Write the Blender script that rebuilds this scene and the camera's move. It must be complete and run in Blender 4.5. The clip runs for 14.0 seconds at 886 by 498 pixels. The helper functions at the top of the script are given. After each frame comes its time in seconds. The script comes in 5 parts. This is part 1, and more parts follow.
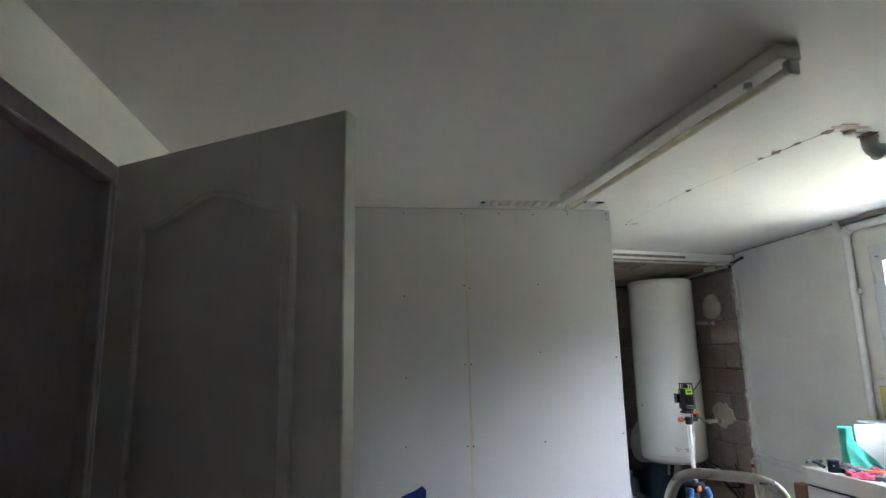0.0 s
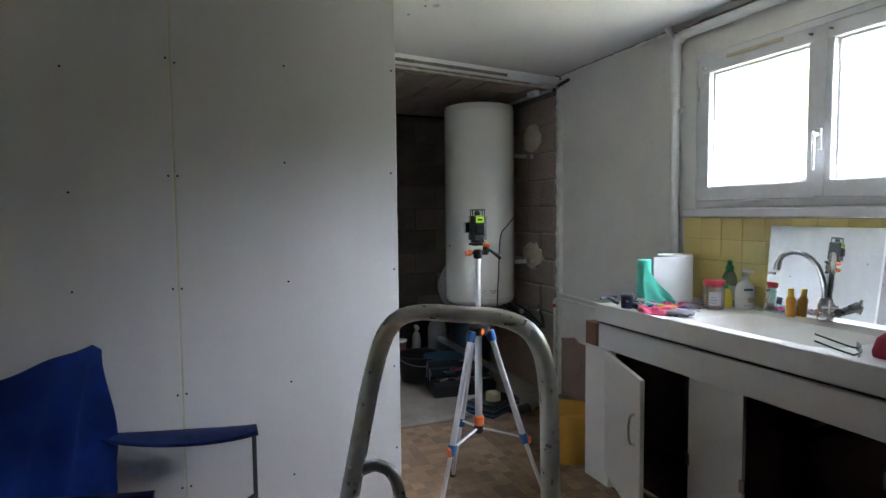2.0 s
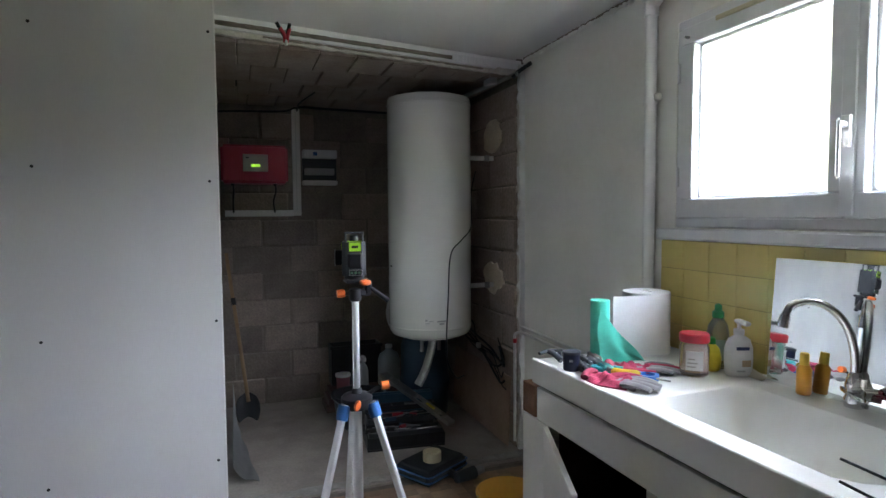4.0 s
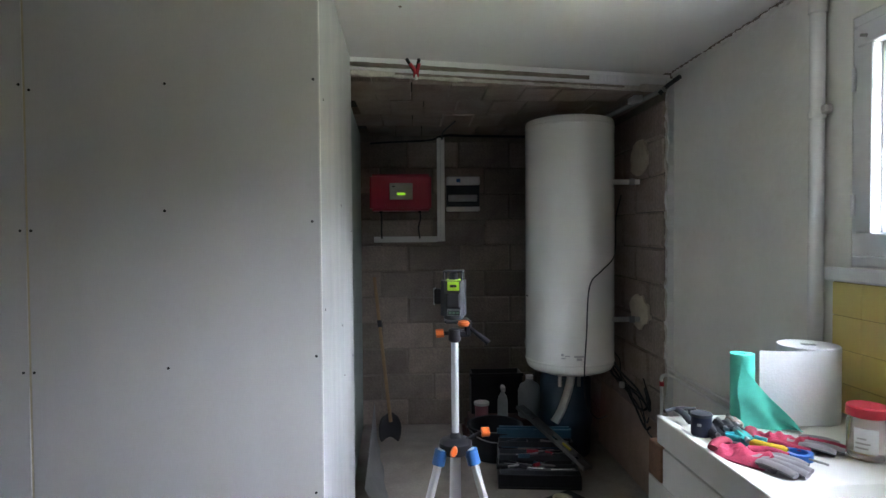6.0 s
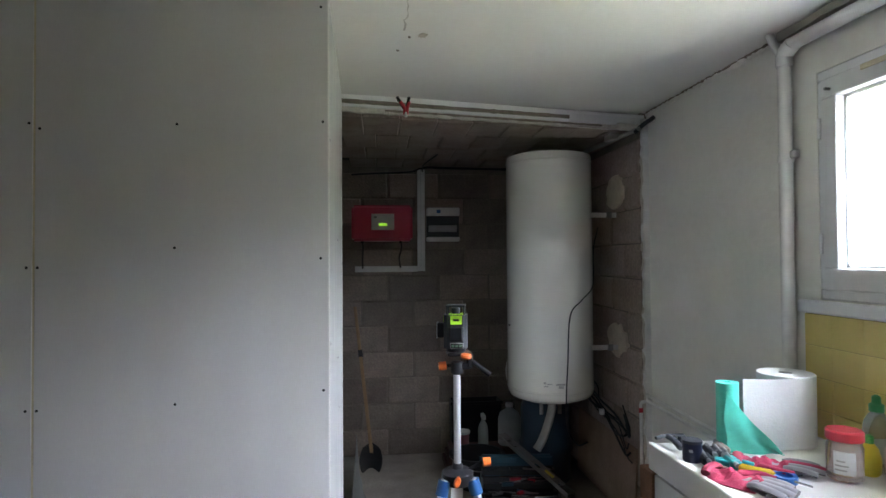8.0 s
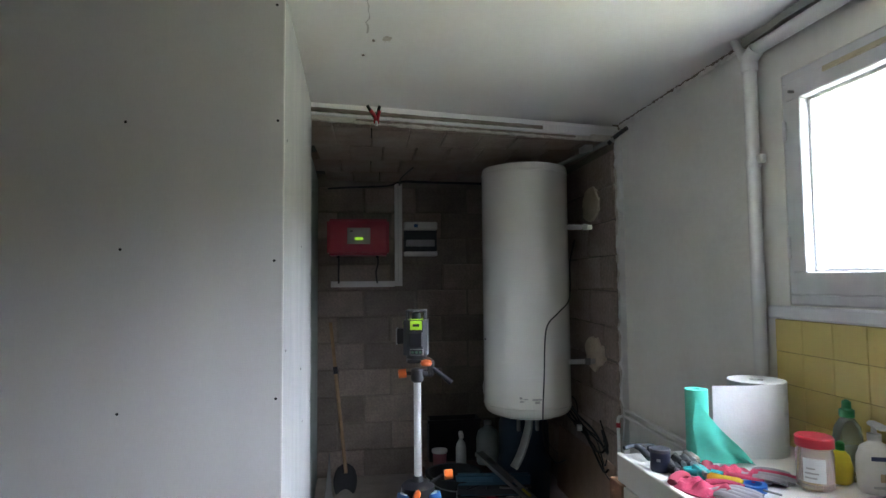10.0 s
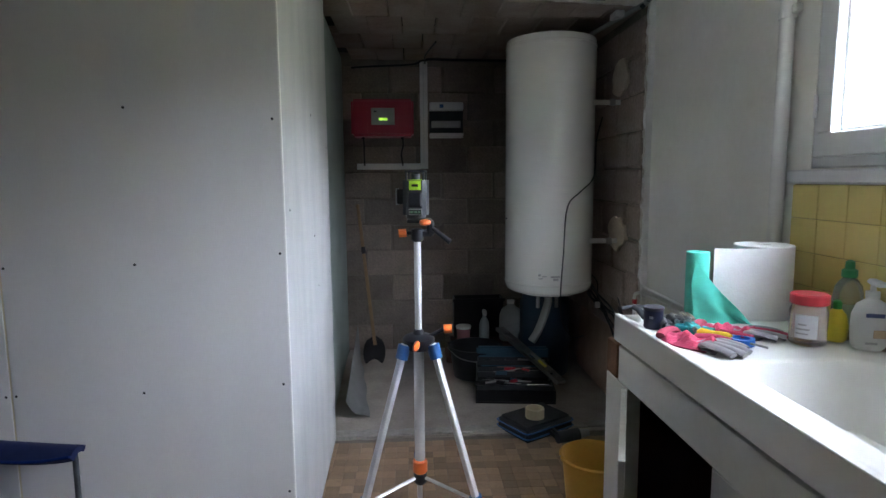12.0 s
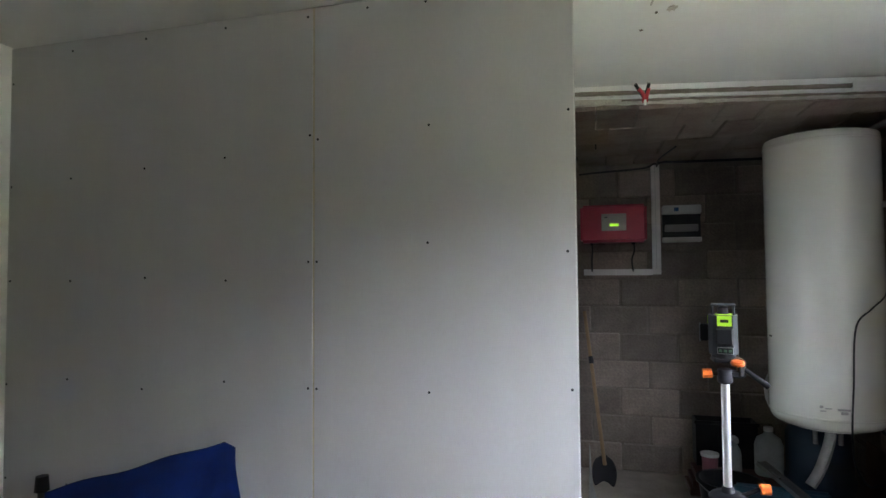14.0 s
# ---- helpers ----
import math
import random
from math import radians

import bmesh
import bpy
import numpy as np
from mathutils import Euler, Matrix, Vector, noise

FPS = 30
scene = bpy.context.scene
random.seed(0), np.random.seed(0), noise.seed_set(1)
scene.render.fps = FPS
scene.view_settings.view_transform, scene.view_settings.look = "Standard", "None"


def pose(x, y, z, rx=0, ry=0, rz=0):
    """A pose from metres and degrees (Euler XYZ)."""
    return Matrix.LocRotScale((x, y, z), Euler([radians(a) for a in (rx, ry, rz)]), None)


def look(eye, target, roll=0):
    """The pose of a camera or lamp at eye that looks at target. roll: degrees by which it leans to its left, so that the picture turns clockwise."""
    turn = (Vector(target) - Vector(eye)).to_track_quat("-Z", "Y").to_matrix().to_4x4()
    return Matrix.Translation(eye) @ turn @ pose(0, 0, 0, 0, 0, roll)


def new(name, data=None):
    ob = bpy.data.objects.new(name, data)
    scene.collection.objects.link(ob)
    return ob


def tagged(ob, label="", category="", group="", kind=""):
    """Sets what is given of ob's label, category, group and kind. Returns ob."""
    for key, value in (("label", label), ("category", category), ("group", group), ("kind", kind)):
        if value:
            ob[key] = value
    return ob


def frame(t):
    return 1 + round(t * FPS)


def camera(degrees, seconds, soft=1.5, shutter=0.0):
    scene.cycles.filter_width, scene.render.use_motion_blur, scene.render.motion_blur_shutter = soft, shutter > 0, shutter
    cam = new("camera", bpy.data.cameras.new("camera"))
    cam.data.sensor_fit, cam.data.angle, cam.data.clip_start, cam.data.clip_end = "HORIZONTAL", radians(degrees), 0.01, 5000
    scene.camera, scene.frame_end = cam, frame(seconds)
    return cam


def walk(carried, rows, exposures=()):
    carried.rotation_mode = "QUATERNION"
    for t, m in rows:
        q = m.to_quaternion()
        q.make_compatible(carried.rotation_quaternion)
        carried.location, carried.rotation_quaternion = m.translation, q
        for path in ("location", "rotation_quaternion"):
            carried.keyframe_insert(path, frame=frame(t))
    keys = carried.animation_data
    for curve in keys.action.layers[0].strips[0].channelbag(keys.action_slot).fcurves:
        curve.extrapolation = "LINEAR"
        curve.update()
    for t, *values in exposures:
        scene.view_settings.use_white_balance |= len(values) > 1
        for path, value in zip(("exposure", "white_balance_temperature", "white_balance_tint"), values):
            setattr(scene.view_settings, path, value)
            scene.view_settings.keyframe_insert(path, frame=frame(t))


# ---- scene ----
cam = camera(75.3, 14.0)
PATH = [
    (0, (0.164, -0.018, 1.536), (0.418, 1.931, 1.909), -1.2),
    (0.5, (0.208, 0.183, 1.533), (0.625, 2.105, 1.898), -0.8),
    (1, (0.417, 0.423, 1.404), (1.011, 2.316, 1.66), -0.8),
    (1.5, (0.598, 0.574, 1.331), (1.258, 2.462, 1.345), -0.6),
    (1.7, (0.691, 0.629, 1.322), (1.366, 2.511, 1.281), -0.5),
    (2, (0.82, 0.718, 1.358), (1.549, 2.576, 1.232), -0.6),
    (4.3, (1.663, 1.3, 1.431), (2.303, 3.192, 1.321), -0.3),
    (4.5, (1.728, 1.322, 1.44), (2.283, 3.241, 1.332), -0.6),
    (5, (1.83, 1.333, 1.452), (2.149, 3.305, 1.356), -0.6),
    (5.5, (1.843, 1.326, 1.473), (2.003, 3.319, 1.406), -0.5),
    (6, (1.79, 1.303, 1.48), (1.886, 3.3, 1.431), -0.4),
    (6.5, (1.702, 1.294, 1.483), (1.798, 3.291, 1.462), -0.4),
    (7, (1.653, 1.268, 1.491), (1.779, 3.264, 1.481), -0.4),
    (7.5, (1.66, 1.235, 1.514), (1.843, 3.226, 1.525), -0.4),
    (10, (1.762, 1.284, 1.454), (2.018, 3.265, 1.571), -0.5),
    (10.5, (1.85, 1.285, 1.38), (2.08, 3.269, 1.485), -0.6),
    (11, (1.867, 1.292, 1.288), (2.028, 3.284, 1.23), -0.6),
    (11.5, (1.878, 1.285, 1.299), (1.995, 3.272, 1.104), -0.5),
    (12, (1.896, 1.268, 1.341), (1.999, 3.251, 1.103), -0.4),
    (12.5, (1.804, 1.235, 1.446), (1.933, 3.217, 1.204), -0.4),
    (13, (1.631, 1.252, 1.505), (1.735, 3.247, 1.396), -0.1),
    (13.5, (1.595, 1.309, 1.493), (1.456, 3.304, 1.515), -0.4),
    (14, (1.57, 1.308, 1.469), (1.053, 3.238, 1.544), -0.4),
]
walk(cam, [(t, look(eye, target, roll)) for t, eye, target, roll in PATH], exposures=[(0.0, 4.5, 6050, 15), (0.5, 4.45, 6050, 15), (1.0, 3.98, 6100, 15), (1.5, 3.86, 6150, 15), (2.0, 3.9, 6100, 15), (4.3, 3.78, 6100, 15), (5.5, 3.78, 6150, 15), (6.5, 3.98, 6200, 15), (9.8, 3.88, 6150, 15), (11.0, 3.78, 6050, 15), (12.5, 3.85, 6100, 15), (13.2, 4.02, 6200, 15), (14.0, 4.25, 6250, 15)])

# ---- world, daylight ----
world = bpy.data.worlds.new("world")
scene.world = world
world.use_nodes = True
wn, wl = world.node_tree.nodes, world.node_tree.links
sky = wn.new("ShaderNodeTexSky")
sky.sky_type, sky.sun_disc = "NISHITA", False
sky.sun_elevation, sky.sun_rotation = radians(55), radians(194)
wn["Background"].inputs["Strength"].default_value = 0.15
wl.new(sky.outputs[0], wn["Background"].inputs["Color"])

sun_data = bpy.data.lights.new("sun", "SUN")
sun_data.energy, sun_data.angle, sun_data.color = 5.0, radians(3), (1.0, 0.96, 0.9)
sun = new("sun", sun_data)
sun.matrix_world = look((-1.5, -6, 9), (0, 0, 0))

# bright overcast sky above the hedge, seen and felt through the window
day_data = bpy.data.lights.new("sky_daylight", "AREA")
day_data.shape, day_data.size, day_data.size_y = "RECTANGLE", 10.4, 6.6
day_data.energy, day_data.color = 820, (0.87, 0.935, 1.0)
day = new("sky_daylight", day_data)
day.matrix_world = look((5.75, -2.16, 5.8), (2.95, 1.44, 1.9))

# ---- materials ----
def mat(name, colour, rough=0.6, metal=0.0, other=None, scale=3.0, amount=0.5, grain=60.0, grain_amount=0.12, bump=0.15, coat=0.0, per_piece=0.0, transmission=0.0, stretch=(1, 1, 1), emit=0.0, rough_var=0.08, shine=0.5):
    """A surface with broad patches of another tone, fine grain and a little relief."""
    m = bpy.data.materials.new(name)
    m.use_nodes = True
    n, l = m.node_tree.nodes, m.node_tree.links
    p = n["Principled BSDF"]
    p.inputs["Metallic"].default_value = metal
    p.inputs["Coat Weight"].default_value = coat
    p.inputs["Specular IOR Level"].default_value = shine
    p.inputs["Transmission Weight"].default_value = transmission
    co = n.new("ShaderNodeTexCoord")
    mp = n.new("ShaderNodeMapping")
    mp.inputs["Scale"].default_value = stretch
    l.new(co.outputs["Object"], mp.inputs["Vector"])
    big, fine = n.new("ShaderNodeTexNoise"), n.new("ShaderNodeTexNoise")
    big.inputs["Scale"].default_value, big.inputs["Detail"].default_value, big.inputs["Roughness"].default_value = scale, 5, 0.6
    fine.inputs["Scale"].default_value, fine.inputs["Detail"].default_value = grain, 3
    for t in (big, fine):
        l.new(mp.outputs[0], t.inputs["Vector"])
    ramp = n.new("ShaderNodeValToRGB")
    ramp.color_ramp.elements[0].position, ramp.color_ramp.elements[1].position = 0.5 - 0.25 * amount, 0.5 + 0.35 * amount + 0.05
    o = other or tuple(0.8 * c for c in colour)
    ramp.color_ramp.elements[0].color, ramp.color_ramp.elements[1].color = (*colour, 1), (*o, 1)
    l.new(big.outputs["Fac"], ramp.inputs[0])
    mul = n.new("ShaderNodeMix")
    mul.data_type, mul.blend_type = "RGBA", "OVERLAY"
    mul.inputs["Factor"].default_value = grain_amount
    l.new(ramp.outputs[0], mul.inputs["A"])
    l.new(fine.outputs["Fac"], mul.inputs["B"])
    out = mul.outputs["Result"]
    if per_piece:
        info, hsv, rng = n.new("ShaderNodeObjectInfo"), n.new("ShaderNodeHueSaturation"), n.new("ShaderNodeMapRange")
        rng.inputs["To Min"].default_value, rng.inputs["To Max"].default_value = 1 - per_piece, 1 + per_piece
        l.new(info.outputs["Random"], rng.inputs["Value"])
        l.new(rng.outputs[0], hsv.inputs["Value"])
        l.new(out, hsv.inputs["Color"])
        out = hsv.outputs[0]
    l.new(out, p.inputs["Base Color"])
    r = n.new("ShaderNodeMapRange")
    r.inputs["To Min"].default_value, r.inputs["To Max"].default_value = max(0.02, rough - rough_var), min(1, rough + rough_var)
    l.new(fine.outputs["Fac"], r.inputs["Value"])
    l.new(r.outputs[0], p.inputs["Roughness"])
    if bump:
        b = n.new("ShaderNodeBump")
        b.inputs["Strength"].default_value, b.inputs["Distance"].default_value = bump, 0.004
        l.new(fine.outputs["Fac"], b.inputs["Height"])
        l.new(b.outputs[0], p.inputs["Normal"])
    if emit:
        p.inputs["Emission Color"].default_value, p.inputs["Emission Strength"].default_value = (*colour, 1), emit
    return m


M_BOARD = mat("plasterboard_card", (0.56, 0.55, 0.54), 0.75, other=(0.52, 0.51, 0.50), scale=2.0, amount=0.9, grain=140, grain_amount=0.07, bump=0.05, stretch=(3, 3, 0.35))
M_SCUFF = mat("scuffed_card", (0.48, 0.48, 0.465), 0.75, other=(0.36, 0.37, 0.37), scale=3.2, amount=0.9, grain=120, grain_amount=0.07, bump=0.05, stretch=(1, 2.2, 0.7))
M_GREENBOARD = mat("green_plasterboard", (0.25, 0.295, 0.26), 0.8, other=(0.20, 0.245, 0.215), scale=3)
M_GYPSUM = mat("gypsum_core", (0.74, 0.73, 0.7), 0.85, grain=200)
M_JOINT = mat("joint_paper", (0.62, 0.55, 0.38), 0.85, scale=8)
M_CEIL = mat("ceiling_paint", (0.81, 0.805, 0.79), 0.7, other=(0.75, 0.74, 0.72), scale=1.6, amount=1.0, grain=35, grain_amount=0.1, bump=0.2)
M_WALL = mat("wall_paint", (0.83, 0.82, 0.775), 0.65, other=(0.71, 0.70, 0.655), scale=2.6, amount=0.9, grain=38, grain_amount=0.14, bump=0.4)
M_WHITE = mat("white_gloss_paint", (0.76, 0.76, 0.75), 0.4, other=(0.68, 0.67, 0.64), scale=4, amount=0.9, grain=25, bump=0.06)
M_FRAME = mat("window_paint", (0.74, 0.74, 0.76), 0.4, other=(0.66, 0.66, 0.68), scale=5, grain=30, bump=0.08)
M_PLASTER = mat("broken_plaster", (0.62, 0.58, 0.51), 0.9, other=(0.42, 0.38, 0.33), scale=12, amount=0.8, grain=80, grain_amount=0.3, bump=0.7)
M_OLDWOOD = mat("grey_old_wood", (0.26, 0.22, 0.18), 0.85, other=(0.14, 0.115, 0.095), scale=6, stretch=(1, 6, 6), grain=60, grain_amount=0.3, bump=0.5)
M_BLOCK = mat("concrete_block", (0.26, 0.212, 0.178), 0.92, other=(0.15, 0.12, 0.10), scale=6, amount=0.9, grain=70, grain_amount=0.45, bump=1.0, per_piece=0.30)
# paler, pinker copy of the block colour for the niche's side wall
M_SIDEBLOCK = mat("paler_side_block", (0.37, 0.297, 0.253), 0.92, other=(0.21, 0.162, 0.137), scale=4, amount=0.9, grain=50, grain_amount=0.45, bump=1.0, per_piece=0.10)
M_MORTAR = mat("mortar", (0.20, 0.17, 0.142), 0.95, other=(0.12, 0.10, 0.085), scale=8, grain=120, grain_amount=0.3, bump=0.8)
M_SLABCEIL = mat("hollow_block_ceiling", (0.31, 0.255, 0.21), 0.92, other=(0.22, 0.155, 0.13), scale=4, grain=80, grain_amount=0.3, bump=0.7)
# pale tone of the unseen walls behind, raised for more bounce light
M_BOUNCEWALL = mat("pale_bounce_wall", (0.78, 0.76, 0.72), 0.9, other=(0.68, 0.66, 0.62), scale=2, grain=50, grain_amount=0.2, bump=0.5)
# near-black that paints the shade of gaps, holes and closed spaces
M_DARK = mat("gap_shade", (0.02, 0.018, 0.016), 0.95, bump=0)
M_CONCRETE = mat("dusty_concrete", (0.39, 0.345, 0.30), 0.85, other=(0.20, 0.17, 0.148), scale=4, amount=0.9, grain=70, grain_amount=0.25, bump=0.4)
M_SCREED = mat("pale_screed", (0.36, 0.34, 0.31), 0.85, other=(0.25, 0.23, 0.205), scale=9, grain=70, grain_amount=0.3, bump=0.6)
M_PARQUET = mat("worn_parquet", (0.30, 0.20, 0.125), 0.6, other=(0.20, 0.13, 0.08), scale=14, amount=0.8, grain=70, stretch=(1, 3, 1), grain_amount=0.25, bump=0.15, per_piece=0.33)
M_TILE = mat("yellow_tile", (0.72, 0.585, 0.215), 0.22, other=(0.66, 0.53, 0.19), scale=6, grain=14, grain_amount=0.05, bump=0.03, coat=0.3, per_piece=0.05)
M_GROUT = mat("tile_grout", (0.40, 0.32, 0.15), 0.9, scale=8)
M_ENAMEL = mat("heater_enamel", (0.79, 0.785, 0.735), 0.16, other=(0.775, 0.77, 0.72), scale=2, grain=20, grain_amount=0.02, bump=0.0, coat=0.8, rough_var=0.01)
M_PLASTICW = mat("white_plastic", (0.70, 0.69, 0.66), 0.4, scale=5, bump=0.03)
M_RESIN = mat("sink_resin", (0.80, 0.795, 0.77), 0.3, other=(0.74, 0.72, 0.66), scale=5, grain=40, grain_amount=0.05, bump=0.02, coat=0.3, rough_var=0.03)
M_CAB = mat("cabinet_laminate", (0.74, 0.73, 0.70), 0.45, other=(0.66, 0.64, 0.6), scale=4, amount=1.0, grain=50, bump=0.05)
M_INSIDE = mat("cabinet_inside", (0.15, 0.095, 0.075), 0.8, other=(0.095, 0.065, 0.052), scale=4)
M_BARE = mat("bare_chipboard", (0.25, 0.13, 0.075), 0.85, other=(0.18, 0.095, 0.06), scale=25, grain=150, grain_amount=0.4, bump=0.4)
M_ALU = mat("brushed_aluminium", (0.78, 0.785, 0.79), 0.45, 0.85, other=(0.66, 0.66, 0.66), scale=10, grain=60, stretch=(1, 1, 0.15), bump=0.05)
M_WORNALU = mat("worn_aluminium", (0.84, 0.84, 0.84), 0.30, 0.85, other=(0.56, 0.555, 0.545), scale=14, amount=0.8, grain=70, grain_amount=0.3, bump=0.12)
M_BRASS = mat("tarnished_brass", (0.25, 0.17, 0.09), 0.5, 0.8, other=(0.12, 0.09, 0.06), scale=25, bump=0.3)
M_CHROME = mat("chrome", (0.75, 0.75, 0.76), 0.12, 1.0, other=(0.6, 0.6, 0.6), scale=20, bump=0.02, rough_var=0.04)
M_STEEL = mat("dull_steel", (0.34, 0.34, 0.34), 0.45, 1.0, other=(0.3, 0.29, 0.27), scale=18, bump=0.1)
M_BLACK = mat("black_plastic", (0.018, 0.018, 0.021), 0.45, scale=10, bump=0.1, shine=0.25)
M_DGREY = mat("dark_grey_plastic", (0.04, 0.043, 0.05), 0.45, scale=10, bump=0.05, shine=0.3)
M_BLUEP = mat("blue_plastic", (0.025, 0.10, 0.27), 0.4, scale=8, bump=0.05)
M_ORANGE = mat("orange_plastic", (0.72, 0.145, 0.025), 0.4, scale=8, bump=0.03)
M_LIME = mat("lime_sticker", (0.50, 0.85, 0.05), 0.45, scale=20, bump=0.0)
M_RED = mat("red_enamel", (0.46, 0.018, 0.035), 0.4, other=(0.40, 0.015, 0.03), scale=3, bump=0.03)
M_CRIMSON = mat("crimson_enamel", (0.42, 0.022, 0.055), 0.4, other=(0.36, 0.018, 0.045), scale=3, bump=0.03)
M_GREYP = mat("grey_panel", (0.42, 0.42, 0.40), 0.5, scale=8, bump=0.02)
M_LCD = mat("lit_display", (0.45, 0.95, 0.05), 0.4, bump=0, emit=0.05)
M_CANVAS = mat("blue_canvas", (0.006, 0.020, 0.115), 0.9, other=(0.004, 0.011, 0.06), scale=5, grain=250, grain_amount=0.15, bump=0.3, shine=0.08)
M_NAVY = mat("navy_canvas", (0.012, 0.018, 0.06), 0.7, other=(0.02, 0.03, 0.09), scale=8, grain=250, bump=0.3, shine=0.15)
M_DOOR = mat("door_paint", (0.82, 0.815, 0.80), 0.5, other=(0.76, 0.755, 0.74), scale=3, grain=60, stretch=(1, 1, 0.3), bump=0.12)
M_DARKWOOD = mat("dark_frame_paint", (0.58, 0.52, 0.535), 0.55, other=(0.48, 0.43, 0.44), scale=4, grain=50, stretch=(1, 1, 0.2), bump=0.15)
M_GRASS = mat("dry_grass", (0.42, 0.42, 0.29), 0.9, other=(0.35, 0.35, 0.22), scale=0.6, grain=20, grain_amount=0.4, bump=0.6)
M_TUBE = mat("tube_glass", (0.80, 0.78, 0.62), 0.25, other=(0.72, 0.68, 0.5), scale=6, bump=0)
M_MIRROR = mat("mirror_silver", (0.86, 0.88, 0.87), 0.01, 1.0, other=(0.84, 0.86, 0.85), bump=0, rough_var=0.005)
M_FAINT = mat("faint_crack", (0.56, 0.55, 0.53), 0.9, other=(0.44, 0.42, 0.4), scale=30, bump=0.3)
M_HARDBOARD = mat("brown_hardboard", (0.36, 0.25, 0.19), 0.8, other=(0.24, 0.165, 0.125), scale=6, amount=0.8, grain=60, grain_amount=0.25, bump=0.3)
M_STAIN = mat("damp_stain", (0.30, 0.24, 0.20), 0.95, other=(0.10, 0.085, 0.075), scale=22, amount=0.7, grain=90, grain_amount=0.4, bump=0.6)

M_GLASS = bpy.data.materials.new("window_glass")
M_GLASS.use_nodes = True
M_GLASS.node_tree.nodes["Principled BSDF"].inputs["Transmission Weight"].default_value = 1.0
M_GLASS.node_tree.nodes["Principled BSDF"].inputs["Roughness"].default_value = 0.0
M_GLASS.node_tree.nodes["Principled BSDF"].inputs["IOR"].default_value = 1.1

# ---- mesh tools ----
def mesh_of(name, bm, material, smooth=False):
    me = bpy.data.meshes.new(name)
    bmesh.ops.recalc_face_normals(bm, faces=bm.faces)
    bm.to_mesh(me)
    bm.free()
    me.materials.append(material)
    if smooth:
        me.polygons.foreach_set("use_smooth", [True] * len(me.polygons))
        me.set_sharp_from_angle(angle=radians(38))
    return me


def part(name, bm, material, parent=None, label="", smooth=False):
    ob = new(name, mesh_of(name, bm, material, smooth))
    ob.parent = parent
    return tagged(ob, label)


def solid(name, bm, material, label, category, kind="", group="", smooth=False):
    return tagged(new(name, mesh_of(name, bm, material, smooth)), label, category, group, kind)


def thing(name, at, label, category, group="", turn=0.0, kind=""):
    ob = new(name)
    ob.empty_display_size = 0.05
    ob.matrix_world = pose(*at, 0, 0, turn)
    return tagged(ob, label, category, group, kind)


def box(bm, a, b, bevel=0.0, m=None, seg=1):
    lo, hi = [min(p, q) for p, q in zip(a, b)], [max(p, q) for p, q in zip(a, b)]
    r = bmesh.ops.create_cube(bm, size=1.0, matrix=Matrix.Translation([(p + q) / 2 for p, q in zip(lo, hi)]) @ Matrix.Diagonal((*[max(q - p, 1e-4) for p, q in zip(lo, hi)], 1)))
    vs = r["verts"]
    if bevel:
        es = list({e for v in vs for e in v.link_edges})
        vs = list({v for f in bmesh.ops.bevel(bm, geom=es, offset=bevel, segments=seg, affect="EDGES", clamp_overlap=True)["faces"] for v in f.verts} | {v for v in vs if v.is_valid})
    if m is not None:
        bmesh.ops.transform(bm, matrix=m, verts=vs)
    return bm


def B(a, b, bevel=0.0, m=None, seg=1):
    return box(bmesh.new(), a, b, bevel, m, seg)


def rod(bm, p, q, r, r2=None, n=16):
    p, q = Vector(p), Vector(q)
    d = q - p
    m = Matrix.Translation((p + q) / 2) @ d.to_track_quat("Z", "Y").to_matrix().to_4x4()
    bmesh.ops.create_cone(bm, cap_ends=True, segments=n, radius1=r, radius2=r if r2 is None else r2, depth=d.length, matrix=m)
    return bm


def R(p, q, r, r2=None, n=16):
    return rod(bmesh.new(), p, q, r, r2, n)


def smooth_path(points, steps=6):
    """A Catmull-Rom line through the points."""
    ps = [Vector(p) for p in points]
    ps = [ps[0] * 2 - ps[1], *ps, ps[-1] * 2 - ps[-2]]
    out = []
    for i in range(1, len(ps) - 2):
        a, b, c, d = ps[i - 1:i + 3]
        for k in range(steps):
            t = k / steps
            out.append(0.5 * ((2 * b) + (c - a) * t + (2 * a - 5 * b + 4 * c - d) * t * t + (3 * b - a - 3 * c + d) * t ** 3))
    return out + [ps[-2]]


def sweep(bm, path, ra, rb=None, n=10, closed=False):
    """A round or oval bar along a path."""
    rb = rb or ra
    rings, side = [], None
    for i, p in enumerate(path):
        d = (path[min(i + 1, len(path) - 1)] - path[max(i - 1, 0)]).normalized()
        if side is None:
            side = d.cross(Vector((0, 0, 1)) if abs(d.z) < 0.9 else Vector((1, 0, 0))).normalized()
        side = (side - d * side.dot(d)).normalized()
        up = d.cross(side)
        rings.append([bm.verts.new(p + side * ra * math.cos(2 * math.pi * k / n) + up * rb * math.sin(2 * math.pi * k / n)) for k in range(n)])
    for a, b in zip(rings, rings[1:]):
        for k in range(n):
            bm.faces.new((a[k], a[(k + 1) % n], b[(k + 1) % n], b[k]))
    bm.faces.new(rings[0][::-1])
    bm.faces.new(rings[-1])
    return bm


def S(points, ra, rb=None, n=10, steps=6):
    return sweep(bmesh.new(), smooth_path(points, steps), ra, rb, n)


